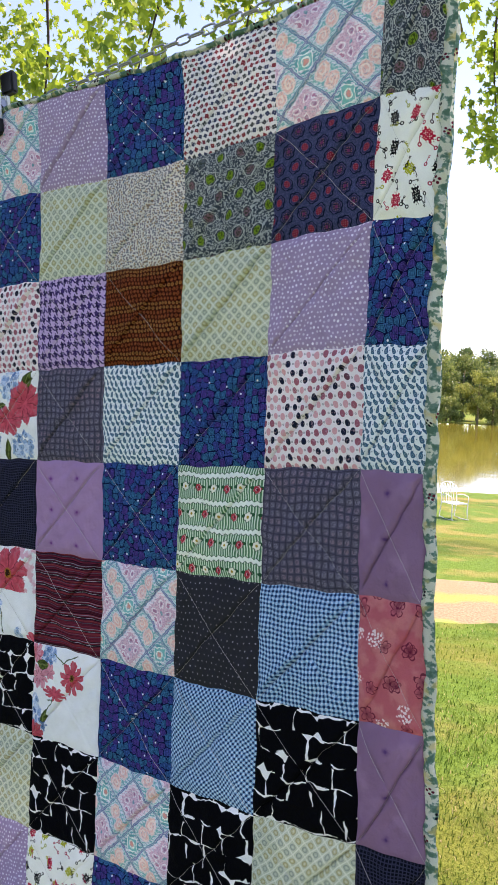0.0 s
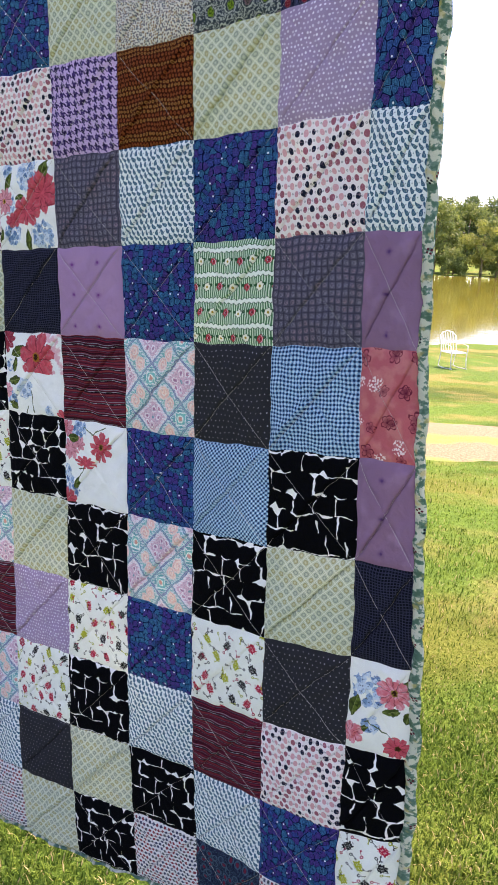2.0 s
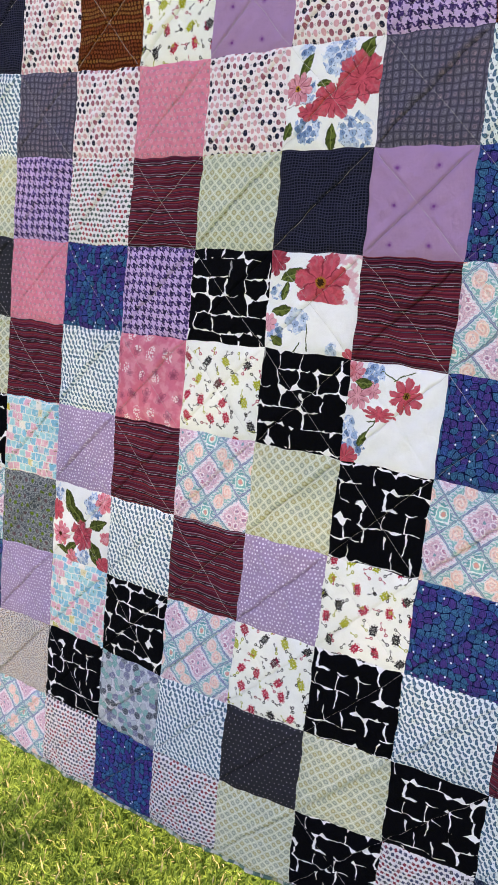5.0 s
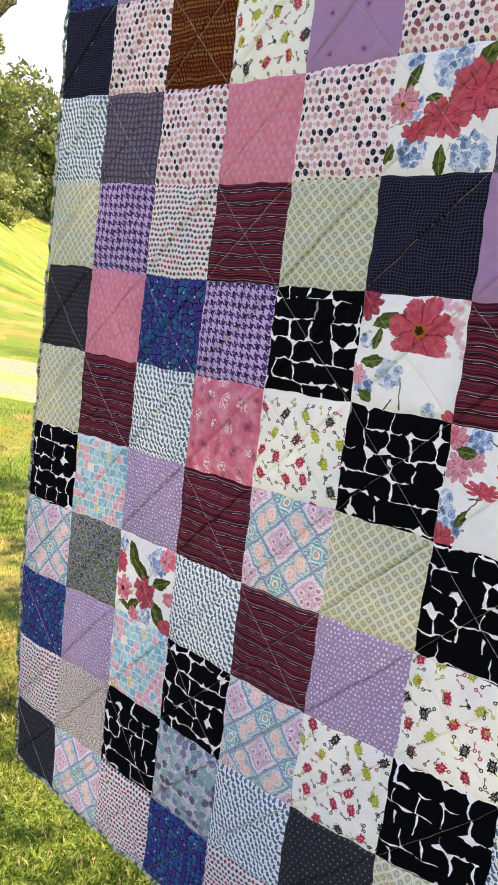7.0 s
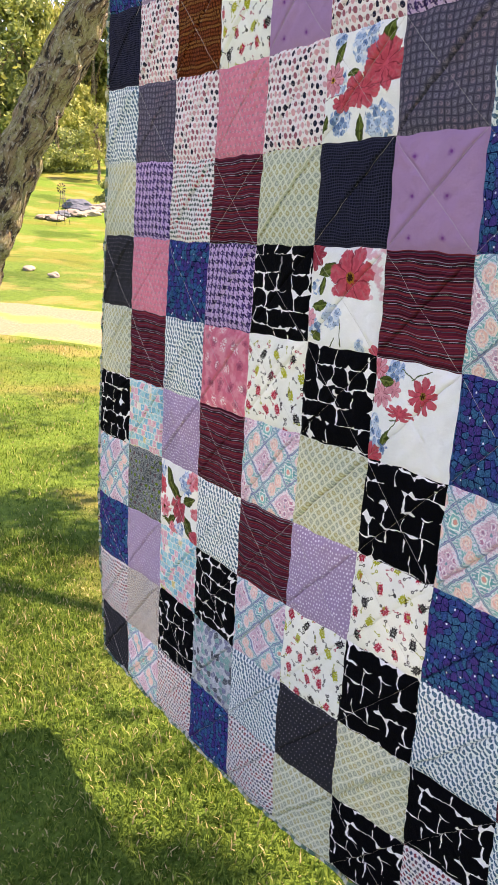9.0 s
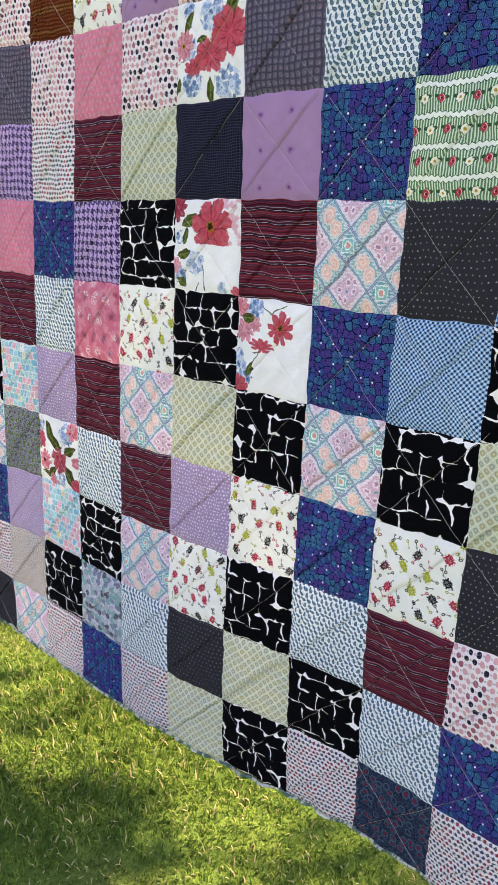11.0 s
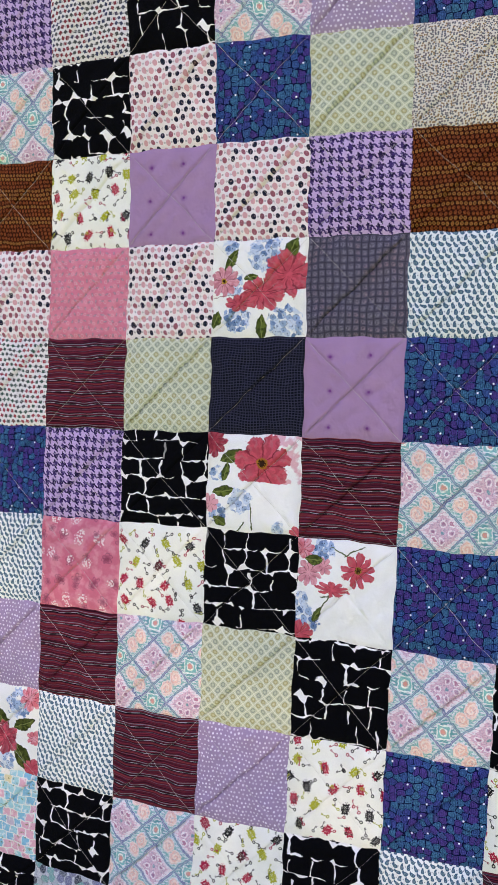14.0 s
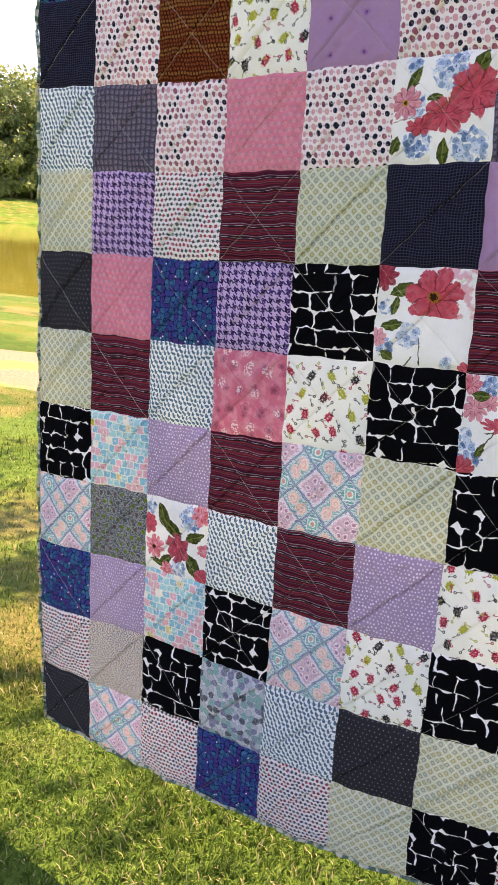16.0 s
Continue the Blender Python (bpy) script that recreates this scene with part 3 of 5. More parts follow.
def coral(name, ground, blot, ink, white=0.56, line=0.9, q=1.0):
    p = Paint(name); u, v = p.cloth(False)
    u, v = u * q, v * q
    wu, wv = u + (p.noise(u, v, 1.2) - 0.5) * 0.7, v + (p.noise(v, u, 1.2) - 0.5) * 0.7
    g = p.lay(ground, (blot, p.noise(u, v, 0.3, 3.0).above(0.52, 0.08) * 0.6))
    for k, (pu, pv, su, sv, size) in enumerate(((5.4, 5.0, 1.0, 0.6, 1.25), (4.6, 6.1, 3.4, 3.2, 0.9))):
        x, y, i, j = p.grid(wu + su, wv + sv, pu, pv, 0.4)
        x, y = x + (p.chance(i, j, 3.0) - 0.5) * 1.6, y + (p.chance(i, j, 5.0) - 0.5) * 1.6
        n = p.tree.nodes.new("ShaderNodeMath"); n.operation = "ARCTAN2"
        p.tree.links.new(y.socket, n.inputs[0]); p.tree.links.new(x.socket, n.inputs[1])
        ang = Field(p.tree, n.outputs[0]) + p.chance(i, j) * 3.0
        d = p.far(x, y) / size
        rim = ((ang * 2.5).sin().abs()) * 0.42 + 0.6
        inside = d.below(rim, 0.05)
        outline = (d - rim).abs().below(0.09, 0.04).max((ang * 2.5).sin().abs().below(0.12, 0.08) * d.below(rim, 0.03)).max(d.below(0.16, 0.05))
        pale = p.chance(i, j, 7.0).above(white, 0.01)
        dd, rr, gg = p.cells(u, v, 2.3 / q)
        g = p.lay(g, ("f3dcdc", (d + (p.noise(u, v, 1.5) - 0.5) * 1.2).below(1.05, 0.1) * pale * (dd - 0.2).abs().below(0.2, 0.08)), (ink, inside * (1.0 - pale) * d.below(0.6, 0.35) * 0.55), (ink, outline * (1.0 - pale) * line))
    return p.done(g, thin=0.30)

# bouquets on white: hand-placed blooms, leaves and clusters
def bloom(p, u, v, ground, cx, cy, r, petals, tone, heart="c79a35", deep=None, squash=1.0, cut=0.34):
    """A painted flower: separate petals with dark veins, pale tips and a speckled heart."""
    x, y = u - cx, (v - cy) / squash
    d = p.far(x, y)
    n = p.tree.nodes.new("ShaderNodeMath"); n.operation = "ARCTAN2"
    p.tree.links.new(y.socket, n.inputs[0]); p.tree.links.new(x.socket, n.inputs[1])
    ang = Field(p.tree, n.outputs[0]) + (p.noise(u, v, 0.5, 1.0) - 0.5) * 0.7
    lobe = (ang * (petals / 2.0) + cx).sin().abs()
    rim = lobe.sqrt() * cut + (1.0 - cut) + (p.noise(u, v, 0.8) - 0.5) * 0.45 + (p.noise(u, v, 2.6) - 0.5) * 0.12
    vein = ((ang * (petals * 2.0) + p.noise(u, v, 0.9, 2.0) * 9.0).sin()).above(0.35, 0.35) * (d / r).above(0.2, 0.2)
    fold = lobe.below(0.2, 0.14) * (d / r).above(0.16, 0.08)
    body = p.lay(tone, (deep or tone, p.noise(u, v, 0.9, 3.0).above(0.5, 0.08) * 0.7), ("eeaeb2", vein * (d / r).above(0.55, 0.2) * 0.35), (deep or tone, vein * 0.5), ("7c2230", fold * 0.75))
    ground = p.mix(ground, body, (d / r).below(rim, 0.03))
    if heart:
        ground = p.lay(ground, (heart, (d + (p.noise(u, v, 4.0) - 0.5) * 0.7).below(r * 0.2, 0.08)), ("3a2418", (d + (p.noise(v, u, 5.0) - 0.5) * 1.3).below(r * 0.13, 0.06)))
    return ground

def leafy(p, u, v, ground, cx, cy, length, width, degrees, tone="5f7034", deep="3a4822"):
    x, y = p.turned(u - cx, v - cy, degrees)
    s = (x / length).abs()
    edge = (1.0 - s * s) * width + (p.noise(u, v, 1.8) - 0.5) * 0.35
    side = y.above(0.0, 0.08)
    rib = y.abs().below(0.07, 0.04) * s.below(0.9, 0.05)
    return p.lay(ground, (p.lay(tone, (deep, p.noise(u, v, 1.3).above(0.52, 0.06)), (deep, side * 0.55), ("8d9a5c", rib * 0.6)), y.abs().below(edge, 0.05)), ("20281a", (y.abs() - edge).abs().below(0.06, 0.04) * p.noise(u, v, 1.0).above(0.5, 0.05) * 0.8))

def cluster(p, u, v, ground, cx, cy, r, tone="93b4d4", deep="5d83ad"):
    """A loose head of small four-petalled florets, the ground showing between them."""
    x, y = u - cx, v - cy
    d = p.far(x, y) + (p.noise(u, v, 0.9) - 0.5) * r * 1.1
    c, k, g = p.cells(u, v, 0.95, 0.9)
    wob = (p.noise(u, v, 2.4) - 0.5) * 0.35
    tint = p.lay(tone, (deep, k.above(0.62, 0.1)), ("c6d9ea", g.above(0.6, 0.1)), (deep, p.noise(u, v, 2.0, 2.0).above(0.58, 0.05) * 0.5))
    inside = d.below(r, 0.12)
    return p.lay(ground, ("b9cee2", inside * p.noise(u, v, 0.7).above(0.48, 0.08) * 0.7), (tint, inside * (c + wob).below(0.52, 0.06)), ("33435f", inside * c.below(0.09, 0.03)), ("2c3a4a", inside * (c + wob - 0.54).abs().below(0.03, 0.03) * p.noise(u, v, 1.1).above(0.55, 0.04)))

def stem(p, u, v, ground, cx, cy, length, degrees, tone="4a5a32"):
    x, y = p.turned(u - cx, v - cy, degrees)
    wig = (p.noise(u, v, 0.8) - 0.5) * 0.6
    return p.mix(ground, tone, (y + wig).abs().below(0.09, 0.05) * x.abs().below(length, 0.05))

RED, RED2, PINK = "de5b69", "c24653", "eca3ae"
def bouquet_a():
    p = Paint("cotton_large_red_floral"); u, v = p.cloth(False)
    u, v = u + (p.noise(u, v, 1.6, 3.0) - 0.5) * 0.6, v + (p.noise(v, u, 1.6, 3.0) - 0.5) * 0.6
    g = p.mix("f3f4f0", "f3f4f0", 0.0)
    g = cluster(p, u, v, g, 9.6, 14.0, 3.1); g = cluster(p, u, v, g, 3.6, 9.0, 2.1); g = cluster(p, u, v, g, 4.6, 3.2, 2.4); g = cluster(p, u, v, g, 13.2, 2.4, 2.9); g = cluster(p, u, v, g, 3.2, 15.6, 1.3)
    for q in ((3.4, 13.2, 2.2, 0.8, 60), (0.8, 3.0, 1.7, 1.0, 80), (13.9, 14.4, 2.4, 1.1, 70), (9.0, 1.6, 2.0, 1.0, 85), (7.0, 10.0, 1.2, 0.6, 10)):
        g = leafy(p, u, v, g, *q)
    g = bloom(p, u, v, g, 2.4, 9.7, 2.7, 9, PINK, "d29a2c", "d0717f")
    g = bloom(p, u, v, g, 13.4, 10.6, 4.1, 8, RED, None, RED2); g = bloom(p, u, v, g, 9.0, 7.2, 3.9, 9, RED, None, RED2, 0.75); g = bloom(p, u, v, g, 5.0, 5.8, 2.4, 7, RED, None, RED2, 0.6)
    return p.done(p.lay(g, ("7d2d35", (v - 6.9 - u * 0.08).abs().below(0.06, 0.04) * 0.7)), thin=0.28)

def bouquet_b():
    p = Paint("cotton_red_floral_half"); u, v = p.cloth(False)
    u, v = u + (p.noise(u, v, 1.6, 3.0) - 0.5) * 0.6, v + (p.noise(v, u, 1.6, 3.0) - 0.5) * 0.6
    top = p.mix("f3f4f0", "e8b3ba", (p.noise(u, v, 0.5).above(0.5, 0.05)) * u.above(10.5, 1.5))
    top = cluster(p, u, v, top, 2.0, 9.6, 1.6)
    for q in ((4.6, 12.8, 2.4, 1.2, 20), (3.4, 10.0, 1.8, 0.7, 75)):
        top = leafy(p, u, v, top, *q)
    top = bloom(p, u, v, top, 10.0, 11.8, 4.9, 7, RED, "b0702a", RED2); top = bloom(p, u, v, top, 1.2, 15.0, 2.5, 8, RED2, None, "8d2c3a")
    low = p.mix("f3f5f2", "f3f5f2", 0.0)
    low = cluster(p, u, v, low, 6.0, 5.2, 2.0, "b5cce2", "86a5c6"); low = cluster(p, u, v, low, 2.2, 3.0, 1.6); low = cluster(p, u, v, low, 13.0, 1.0, 1.2)
    low = bloom(p, u, v, low, 0.8, 4.6, 1.7, 7, PINK, None)
    for q in ((3.0, 6.8, 1.9, 0.9, 10), (2.6, 1.6, 1.4, 0.8, -30)):
        low = leafy(p, u, v, low, *q)
    for q in ((8.0, 2.6, 2.2, 95), (6.2, 0.8, 1.2, 60)):
        low = stem(p, u, v, low, *q)
    low = bloom(p, u, v, low, 16.3, 0.4, 1.4, 7, RED, None)
    return p.done(p.mix(low, top, v.above(8.6, 0.03)), thin=0.28)

def bouquet_c():
    p = Paint("cotton_white_red_daisies"); u, v = p.cloth(False)
    u, v = u + (p.noise(u, v, 1.6, 3.0) - 0.5) * 0.5, v + (p.noise(v, u, 1.6, 3.0) - 0.5) * 0.5
    g = p.mix("f3f5f2", "f3f5f2", 0.0)
    g = cluster(p, u, v, g, 4.4, 15.2, 2.0); g = cluster(p, u, v, g, 1.8, 3.4, 2.2); g = cluster(p, u, v, g, 0.8, 6.2, 1.4)
    g = bloom(p, u, v, g, 0.9, 14.8, 1.9, 7, PINK, None, RED); g = bloom(p, u, v, g, 2.0, 10.8, 2.3, 8, PINK, None, "d77d8b", 1.0, 0.5); g = bloom(p, u, v, g, 4.6, 12.2, 1.5, 7, PINK, None, "d77d8b", 1.0, 0.5)
    g = leafy(p, u, v, g, 2.8, 13.2, 1.7, 0.9, 5); g = leafy(p, u, v, g, 3.6, 4.2, 1.4, 0.5, 60)
    for q in ((7.6, 14.6, 2.4, -25), (9.6, 15.0, 1.9, 30), (4.6, 6.0, 2.9, 55), (5.2, 7.4, 1.2, 20)):
        g = stem(p, u, v, g, *q)
    g = bloom(p, u, v, g, 10.4, 12.0, 2.9, 9, RED, "8f6a2a", RED2, 1.0, 0.62); g = bloom(p, u, v, g, 6.2, 8.7, 2.8, 9, RED, None, RED2, 0.45, 0.6)
    g = bloom(p, u, v, g, 0.9, 0.7, 2.2, 8, RED, None, RED2)
    return p.done(g, thin=0.28)

def bouquet_d():
    p = Paint("cotton_blue_pink_floral"); u, v = p.cloth(False)
    u, v = u + (p.noise(u, v, 1.6, 3.0) - 0.5) * 0.6, v + (p.noise(v, u, 1.6, 3.0) - 0.5) * 0.6
    g = p.mix("f1f2ec", "f1f2ec", 0.0)
    g = cluster(p, u, v, g, 3.6, 11.6, 3.0); g = cluster(p, u, v, g, 4.0, 5.4, 1.6)
    for q in ((1.2, 8.6, 2.2, 1.0, 80), (7.0, 8.6, 1.5, 0.7, 15), (9.2, 13.4, 1.8, 0.8, 60), (2.0, 4.0, 2.0, 0.8, 30), (9.6, 8.0, 1.2, 0.7, 70)):
        g = leafy(p, u, v, g, *q)
    g = bloom(p, u, v, g, 7.4, 12.0, 3.0, 10, PINK, "9a7a2c", RED); g = bloom(p, u, v, g, 1.0, 3.4, 2.2, 8, PINK, None, RED)
    g = stem(p, u, v, g, 6.2, 4.6, 3.4, -30)
    g = bloom(p, u, v, g, 8.4, 2.2, 2.2, 10, RED, "5a3a1a", RED2)
    return p.done(g, thin=0.28)

def bouquet_e():
    p = Paint("cotton_rose_green_floral"); u, v = p.cloth(False)
    u, v = u + (p.noise(u, v, 1.6, 3.0) - 0.5) * 0.6, v + (p.noise(v, u, 1.6, 3.0) - 0.5) * 0.6
    g = p.mix("f1f2ec", "f1f2ec", 0.0)
    g = cluster(p, u, v, g, 12.4, 13.6, 2.6); g = cluster(p, u, v, g, 1.6, 14.4, 1.6); g = cluster(p, u, v, g, 9.6, 2.0, 2.0)
    for q in ((5.4, 12.6, 3.2, 1.5, -62), (7.6, 10.6, 3.0, 1.4, -35), (13.4, 9.8, 2.6, 1.2, 25), (13.4, 3.2, 3.2, 1.7, -65), (5.8, 2.8, 2.4, 1.1, 40), (3.4, 2.2, 1.6, 0.8, -20)):
        g = leafy(p, u, v, g, *q, "5a6630", "333d1c")
    g = bloom(p, u, v, g, 1.2, 10.6, 2.4, 7, RED, None, RED2); g = bloom(p, u, v, g, 15.0, 14.8, 2.4, 9, PINK, None, RED, 1.0, 0.5)
    g = bloom(p, u, v, g, 3.0, 5.6, 2.7, 9, PINK, "7a3a20", RED, 1.0, 0.5); g = bloom(p, u, v, g, 9.2, 6.4, 3.2, 6, RED, None, "8d2c3a")
    g = bloom(p, u, v, g, 6.4, 0.8, 2.0, 9, PINK, None, RED, 1.0, 0.5); g = bloom(p, u, v, g, 15.4, 1.2, 2.0, 8, RED, None, RED2); g = bloom(p, u, v, g, 15.8, 7.4, 1.5, 8, PINK, None, RED)
    return p.done(g, thin=0.28)

def border_print(name, thin):
    p = Paint(name); u, v = p.cloth()
    big = p.noise(u + (p.noise(u, v, 2.5) - 0.5) * 0.6, v, 0.75, 2.0)
    tufts = p.noise(u, v, 2.2, 2.0)
    x, y, i, j = p.grid(u, v, 2.4, 3.1, 0.4)
    a, b = p.turned(x, y, angle=p.chance(i, j) * 6.0)
    petals = p.far(a.abs() - 0.24, b.abs() - 0.24).below(0.17, 0.05) * p.chance(i, j, 4.0).above(0.45, 0.01)
    return p.done(p.lay("d3d6c4", ("6d8f7e", (big + (tufts - 0.5) * 0.35).above(0.50, 0.03)), ("4b7462", (big + (tufts - 0.5) * 0.35).above(0.58, 0.03) * 0.8), ("d8c67c", p.noise(u, v, 0.5).above(0.62, 0.05) * 0.6), (p.mix("6a1f30", "1d1a22", p.chance(i, j, 9.0).above(0.7, 0.01)), petals)), thin=thin)

FABRIC = {
    "N": (cobble(), "navy, purple and teal cobble-print cotton square"),
    "L": (dotted("cotton_lilac_dot", "a58dac", "ece4f0", 0.72, 0.165, 0.22, 0.3), "lilac cotton square with small white dots"),
    "Y": (lattice(), "pale green and ochre lattice-print cotton square"),
    "K": (keys(), "white cotton square with red, black and lime keys"),
    "P": (paisley(), "pink and teal paisley tile-print cotton square"),
    "D": (spots(), "cream cotton square with pink, rose and navy spots"),
    "H": (houndstooth(), "purple and lilac houndstooth cotton square"),
    "B": (brown_rings(), "dark brown cotton square with rows of ochre rings"),
    "T": (teardrops(), "white cotton square with slate-blue teardrops"),
    "G": (grey_medallions(), "grey cotton square with small pale medallions"),
    "W": (weave(), "black cotton square with a fine grey check"),
    "V": (plain_purple("cotton_plain_lilac", "ad87ac", "7d3f86"), "plain lilac cotton square with faded violet blots"),
    "U": (plain_purple("cotton_plain_purple", "8e6c88", "5f3f70"), "plain dull purple cotton square"),
    "R": (burgundy(), "burgundy cotton square with thin grey stripes"),
    "S": (green_stripe(), "green striped cotton square with roses and daisies"),
    "O": (dotted("cotton_black_pindot", "2e2e32", "96959a", 0.98, 0.105, 0.08), "charcoal cotton square with tiny grey dots"),
    "C": (blue_check(q=1.22), "blue and white checked cotton square"),
    "c": (blue_check("cotton_blue_small_check", 1.4, 45.0), "blue cotton square with a small navy check"),
    "X": (cow(), "black cotton square with white crackle lines"),
    "w": (ditsy("cotton_red_navy_ditsy", "e2dedd", "8f3540", "3f4660", 0.98), "white cotton square with small red and navy flowers"),
    "g": (ditsy("cotton_red_green_ditsy", "e8e4e2", "b04450", "32564f", 1.04), "white cotton square with small red and green flowers"),
    "b": (beige_ditsy(), "beige cotton square with a tiny scattered print"),
    "F": (swirls(), "grey-green cotton square with swirling blooms"),
    "f": (swirls("cotton_grey_green_fine_floral", 1.7), "grey-green cotton square with a fine swirling print"),
    "M": (navy_medallions(), "navy cotton square with red medallions"),
    "t": (scribble("cotton_teal_scroll", "1f7168", "5fa99b"), "teal cotton square with pale scrolls"),
    "m": (scribble("cotton_dark_navy_scroll", "242940", "3f5c6c", "7a2434"), "dark navy cotton square with a dim scroll print"),
    "k": (pink_ditsy(), "rose pink cotton square with faint grey sprigs"),
    "z": (pastel_blocks(), "pastel aqua, pink and yellow block-print cotton square"),
    "e": (pebbles(), "grey cotton square with slate and teal pebbles"),
    "r": (coral("cotton_coral_outline_floral", "c9666e", "d98a86", "6d1f38", 0.75, 0.9, 1.1), "coral cotton square with dark outlined flowers"),
    "p": (coral("cotton_pink_hydrangea", "e27489", "f0a2ae", "8f3a55", 0.45, 0.5, 1.3), "pink cotton square with white and plum blooms"),
    "1": (bouquet_a(), "white cotton square with large red flowers"),
    "2": (bouquet_b(), "pieced white cotton square with a red flower"),
    "3": (bouquet_c(), "white cotton square with red daisies"),
    "4": (bouquet_d(), "white cotton square with blue and pink flowers"),
    "5": (bouquet_e(), "white cotton square with roses and green leaves"),
}
BORDER, BACKING = border_print("cotton_green_cream_border", 0.35), border_print("cotton_green_cream_backing", 0.7)
THREAD = plain("white_quilting_thread", "c4c0b8", 0.8, spread=0.1, bump=0.0)

# ---- the quilt: eleven columns and twelve rows of squares, hanging from a chain ----
# rows from the top; columns from the cut right-hand edge to the left
LAYOUT = ["FPwNLPXwHkO", "KMFbYNDXPLN", "NLYBHDVKBDW", "TDNTG1DkDGT", "UGSNVWYRgHY", "rCOPR2XHNkO",
          "UXcN3XKpTRY", "WYXPXYPRLzX", "4OKNKLRT5fP", "XDRTXKPXzLN", "KNTXYOTeXbw", "twmwXYwNwPO"]
COLUMN = [0.0, 0.1] + [0.1 + 0.1645 * k for k in range(1, 11)]
ROW = 0.166
WIDE, TALL = COLUMN[-1], 12 * ROW
# the hang of the cloth as a smooth sheet: Chebyshev terms, eight across by seven down
HANG_X = [-0.5368, 0.0215, -0.0009, 0.0011, -0.0004, 0.0012, -0.0001, -0.7125, -0.0003, -0.0021, 0.0019, -0.0006, -0.0003, 0.0001, 0.0031, -0.0017, 0.0037, -0.0031, 0.0002, 0.0002, 0.0002, 0.0026, 0.0003, 0.0003, 0.0018, 0.0010, -0.0004, -0.0007, -0.0009, 0.0036, -0.0010, -0.0003, 0.0004, -0.0001, 0.0003, -0.0011, -0.0035, -0.0003, 0.0006, 0.0001, -0.0001, 0.0004, 0.0016, 0.0027, 0.0007, 0.0001, -0.0004, -0.0008, -0.0002, 0.0004, -0.0014, -0.0000, -0.0004, 0.0007, 0.0003, -0.0003]
HANG_Y = [1.5640, -0.0669, 0.0086, 0.0057, -0.0004, -0.0018, 0.0007, 0.4900, -0.0124, -0.0012, 0.0015, 0.0008, -0.0000, -0.0005, 0.0084, 0.0004, 0.0036, 0.0023, -0.0007, -0.0012, 0.0001, 0.0003, -0.0023, 0.0022, -0.0000, 0.0022, 0.0010, -0.0011, -0.0018, 0.0031, -0.0002, -0.0003, 0.0004, 0.0007, -0.0011, -0.0014, -0.0039, -0.0007, 0.0007, -0.0008, -0.0011, 0.0011, 0.0031, 0.0037, -0.0005, 0.0001, -0.0000, -0.0004, 0.0001, -0.0003, -0.0020, 0.0000, -0.0011, -0.0000, 0.0004, 0.0001]
HANG_Z = [1.3160, -0.9974, -0.0014, 0.0011, 0.0005, -0.0004, 0.0002, -0.0561, -0.0116, -0.0039, 0.0008, 0.0005, 0.0010, -0.0002, 0.0061, -0.0050, 0.0026, -0.0005, -0.0015, 0.0001, 0.0004, 0.0005, 0.0015, 0.0014, 0.0030, -0.0006, -0.0007, -0.0001, -0.0007, -0.0005, -0.0013, -0.0000, 0.0003, 0.0002, -0.0006, 0.0007, -0.0026, 0.0005, -0.0010, 0.0001, 0.0009, 0.0002, -0.0016, 0.0024, 0.0001, 0.0005, -0.0004, -0.0005, 0.0002, 0.0009, -0.0005, 0.0001, -0.0012, -0.0002, -0.0002, 0.0003]


def drape(s, v, cut=True):
    """Place of the cloth s metres from its right edge and v metres below its top; arrays allowed."""
    s, v = np.asarray(s, float), np.asarray(v, float)
    corner = np.clip(1 - s / 0.075, 0, 1)
    s, v = s + 0.0012 * np.sin(v * 47 + 3 * np.sin(s * 21)) + 0.0007 * np.sin(v * 131 + s * 60), v + 0.0013 * np.sin(s * 53 + 3 * np.sin(v * 19)) + 0.0008 * np.sin(s * 127 + v * 70)
    hem = np.clip((v - TALL + 0.05) / 0.05, 0, 1)
    v = v + hem * (0.0028 * np.sin(s * 38.2 + 1) + 0.0016 * np.sin(s * 91 + 2 * np.sin(s * 17)))
    s = s + np.clip((s - WIDE + 0.04) / 0.04, 0, 1) * (0.0020 * np.sin(v * 37.9) + 0.0014 * np.sin(v * 88 + 1)) - np.clip((0.03 - s) / 0.03, 0, 1) * (0.0012 * np.sin(v * 36) + 0.0012 * np.sin(v * 83))
    if cut:
        v = np.minimum(v, TALL + 0.02 - 0.075 * corner ** 1.2 * (s > -1))
    a, b = s / WIDE * 2 - 1, v / TALL * 2 - 1
    if np.abs(a).max() <= 1 and np.abs(b).max() <= 1:
        return sheet_at(a, b)
    inner_a, inner_b = np.clip(a, -1, 1), np.clip(b, -1, 1)
    at = sheet_at(inner_a, inner_b)
    return at + (at - sheet_at(inner_a - 0.06 * np.sign(a - inner_a), inner_b - 0.06 * np.sign(b - inner_b))) * ((np.abs(a - inner_a) + np.abs(b - inner_b)) / 0.06)[..., None]


def sheet_at(a, b):
    return np.stack([np.polynomial.chebyshev.chebval2d(a, b, np.reshape(c, (8, 7))) for c in (HANG_X, HANG_Y, HANG_Z)], -1)


def facing(s, v):
    e = 0.004
    n = np.cross(drape(s + e, v, False) - drape(s - e, v, False), drape(s, v + e, False) - drape(s, v - e, False))
    n /= np.linalg.norm(n, axis=-1, keepdims=True)
    return n * np.where(n[..., 1:2] > 0, -1.0, 1.0)


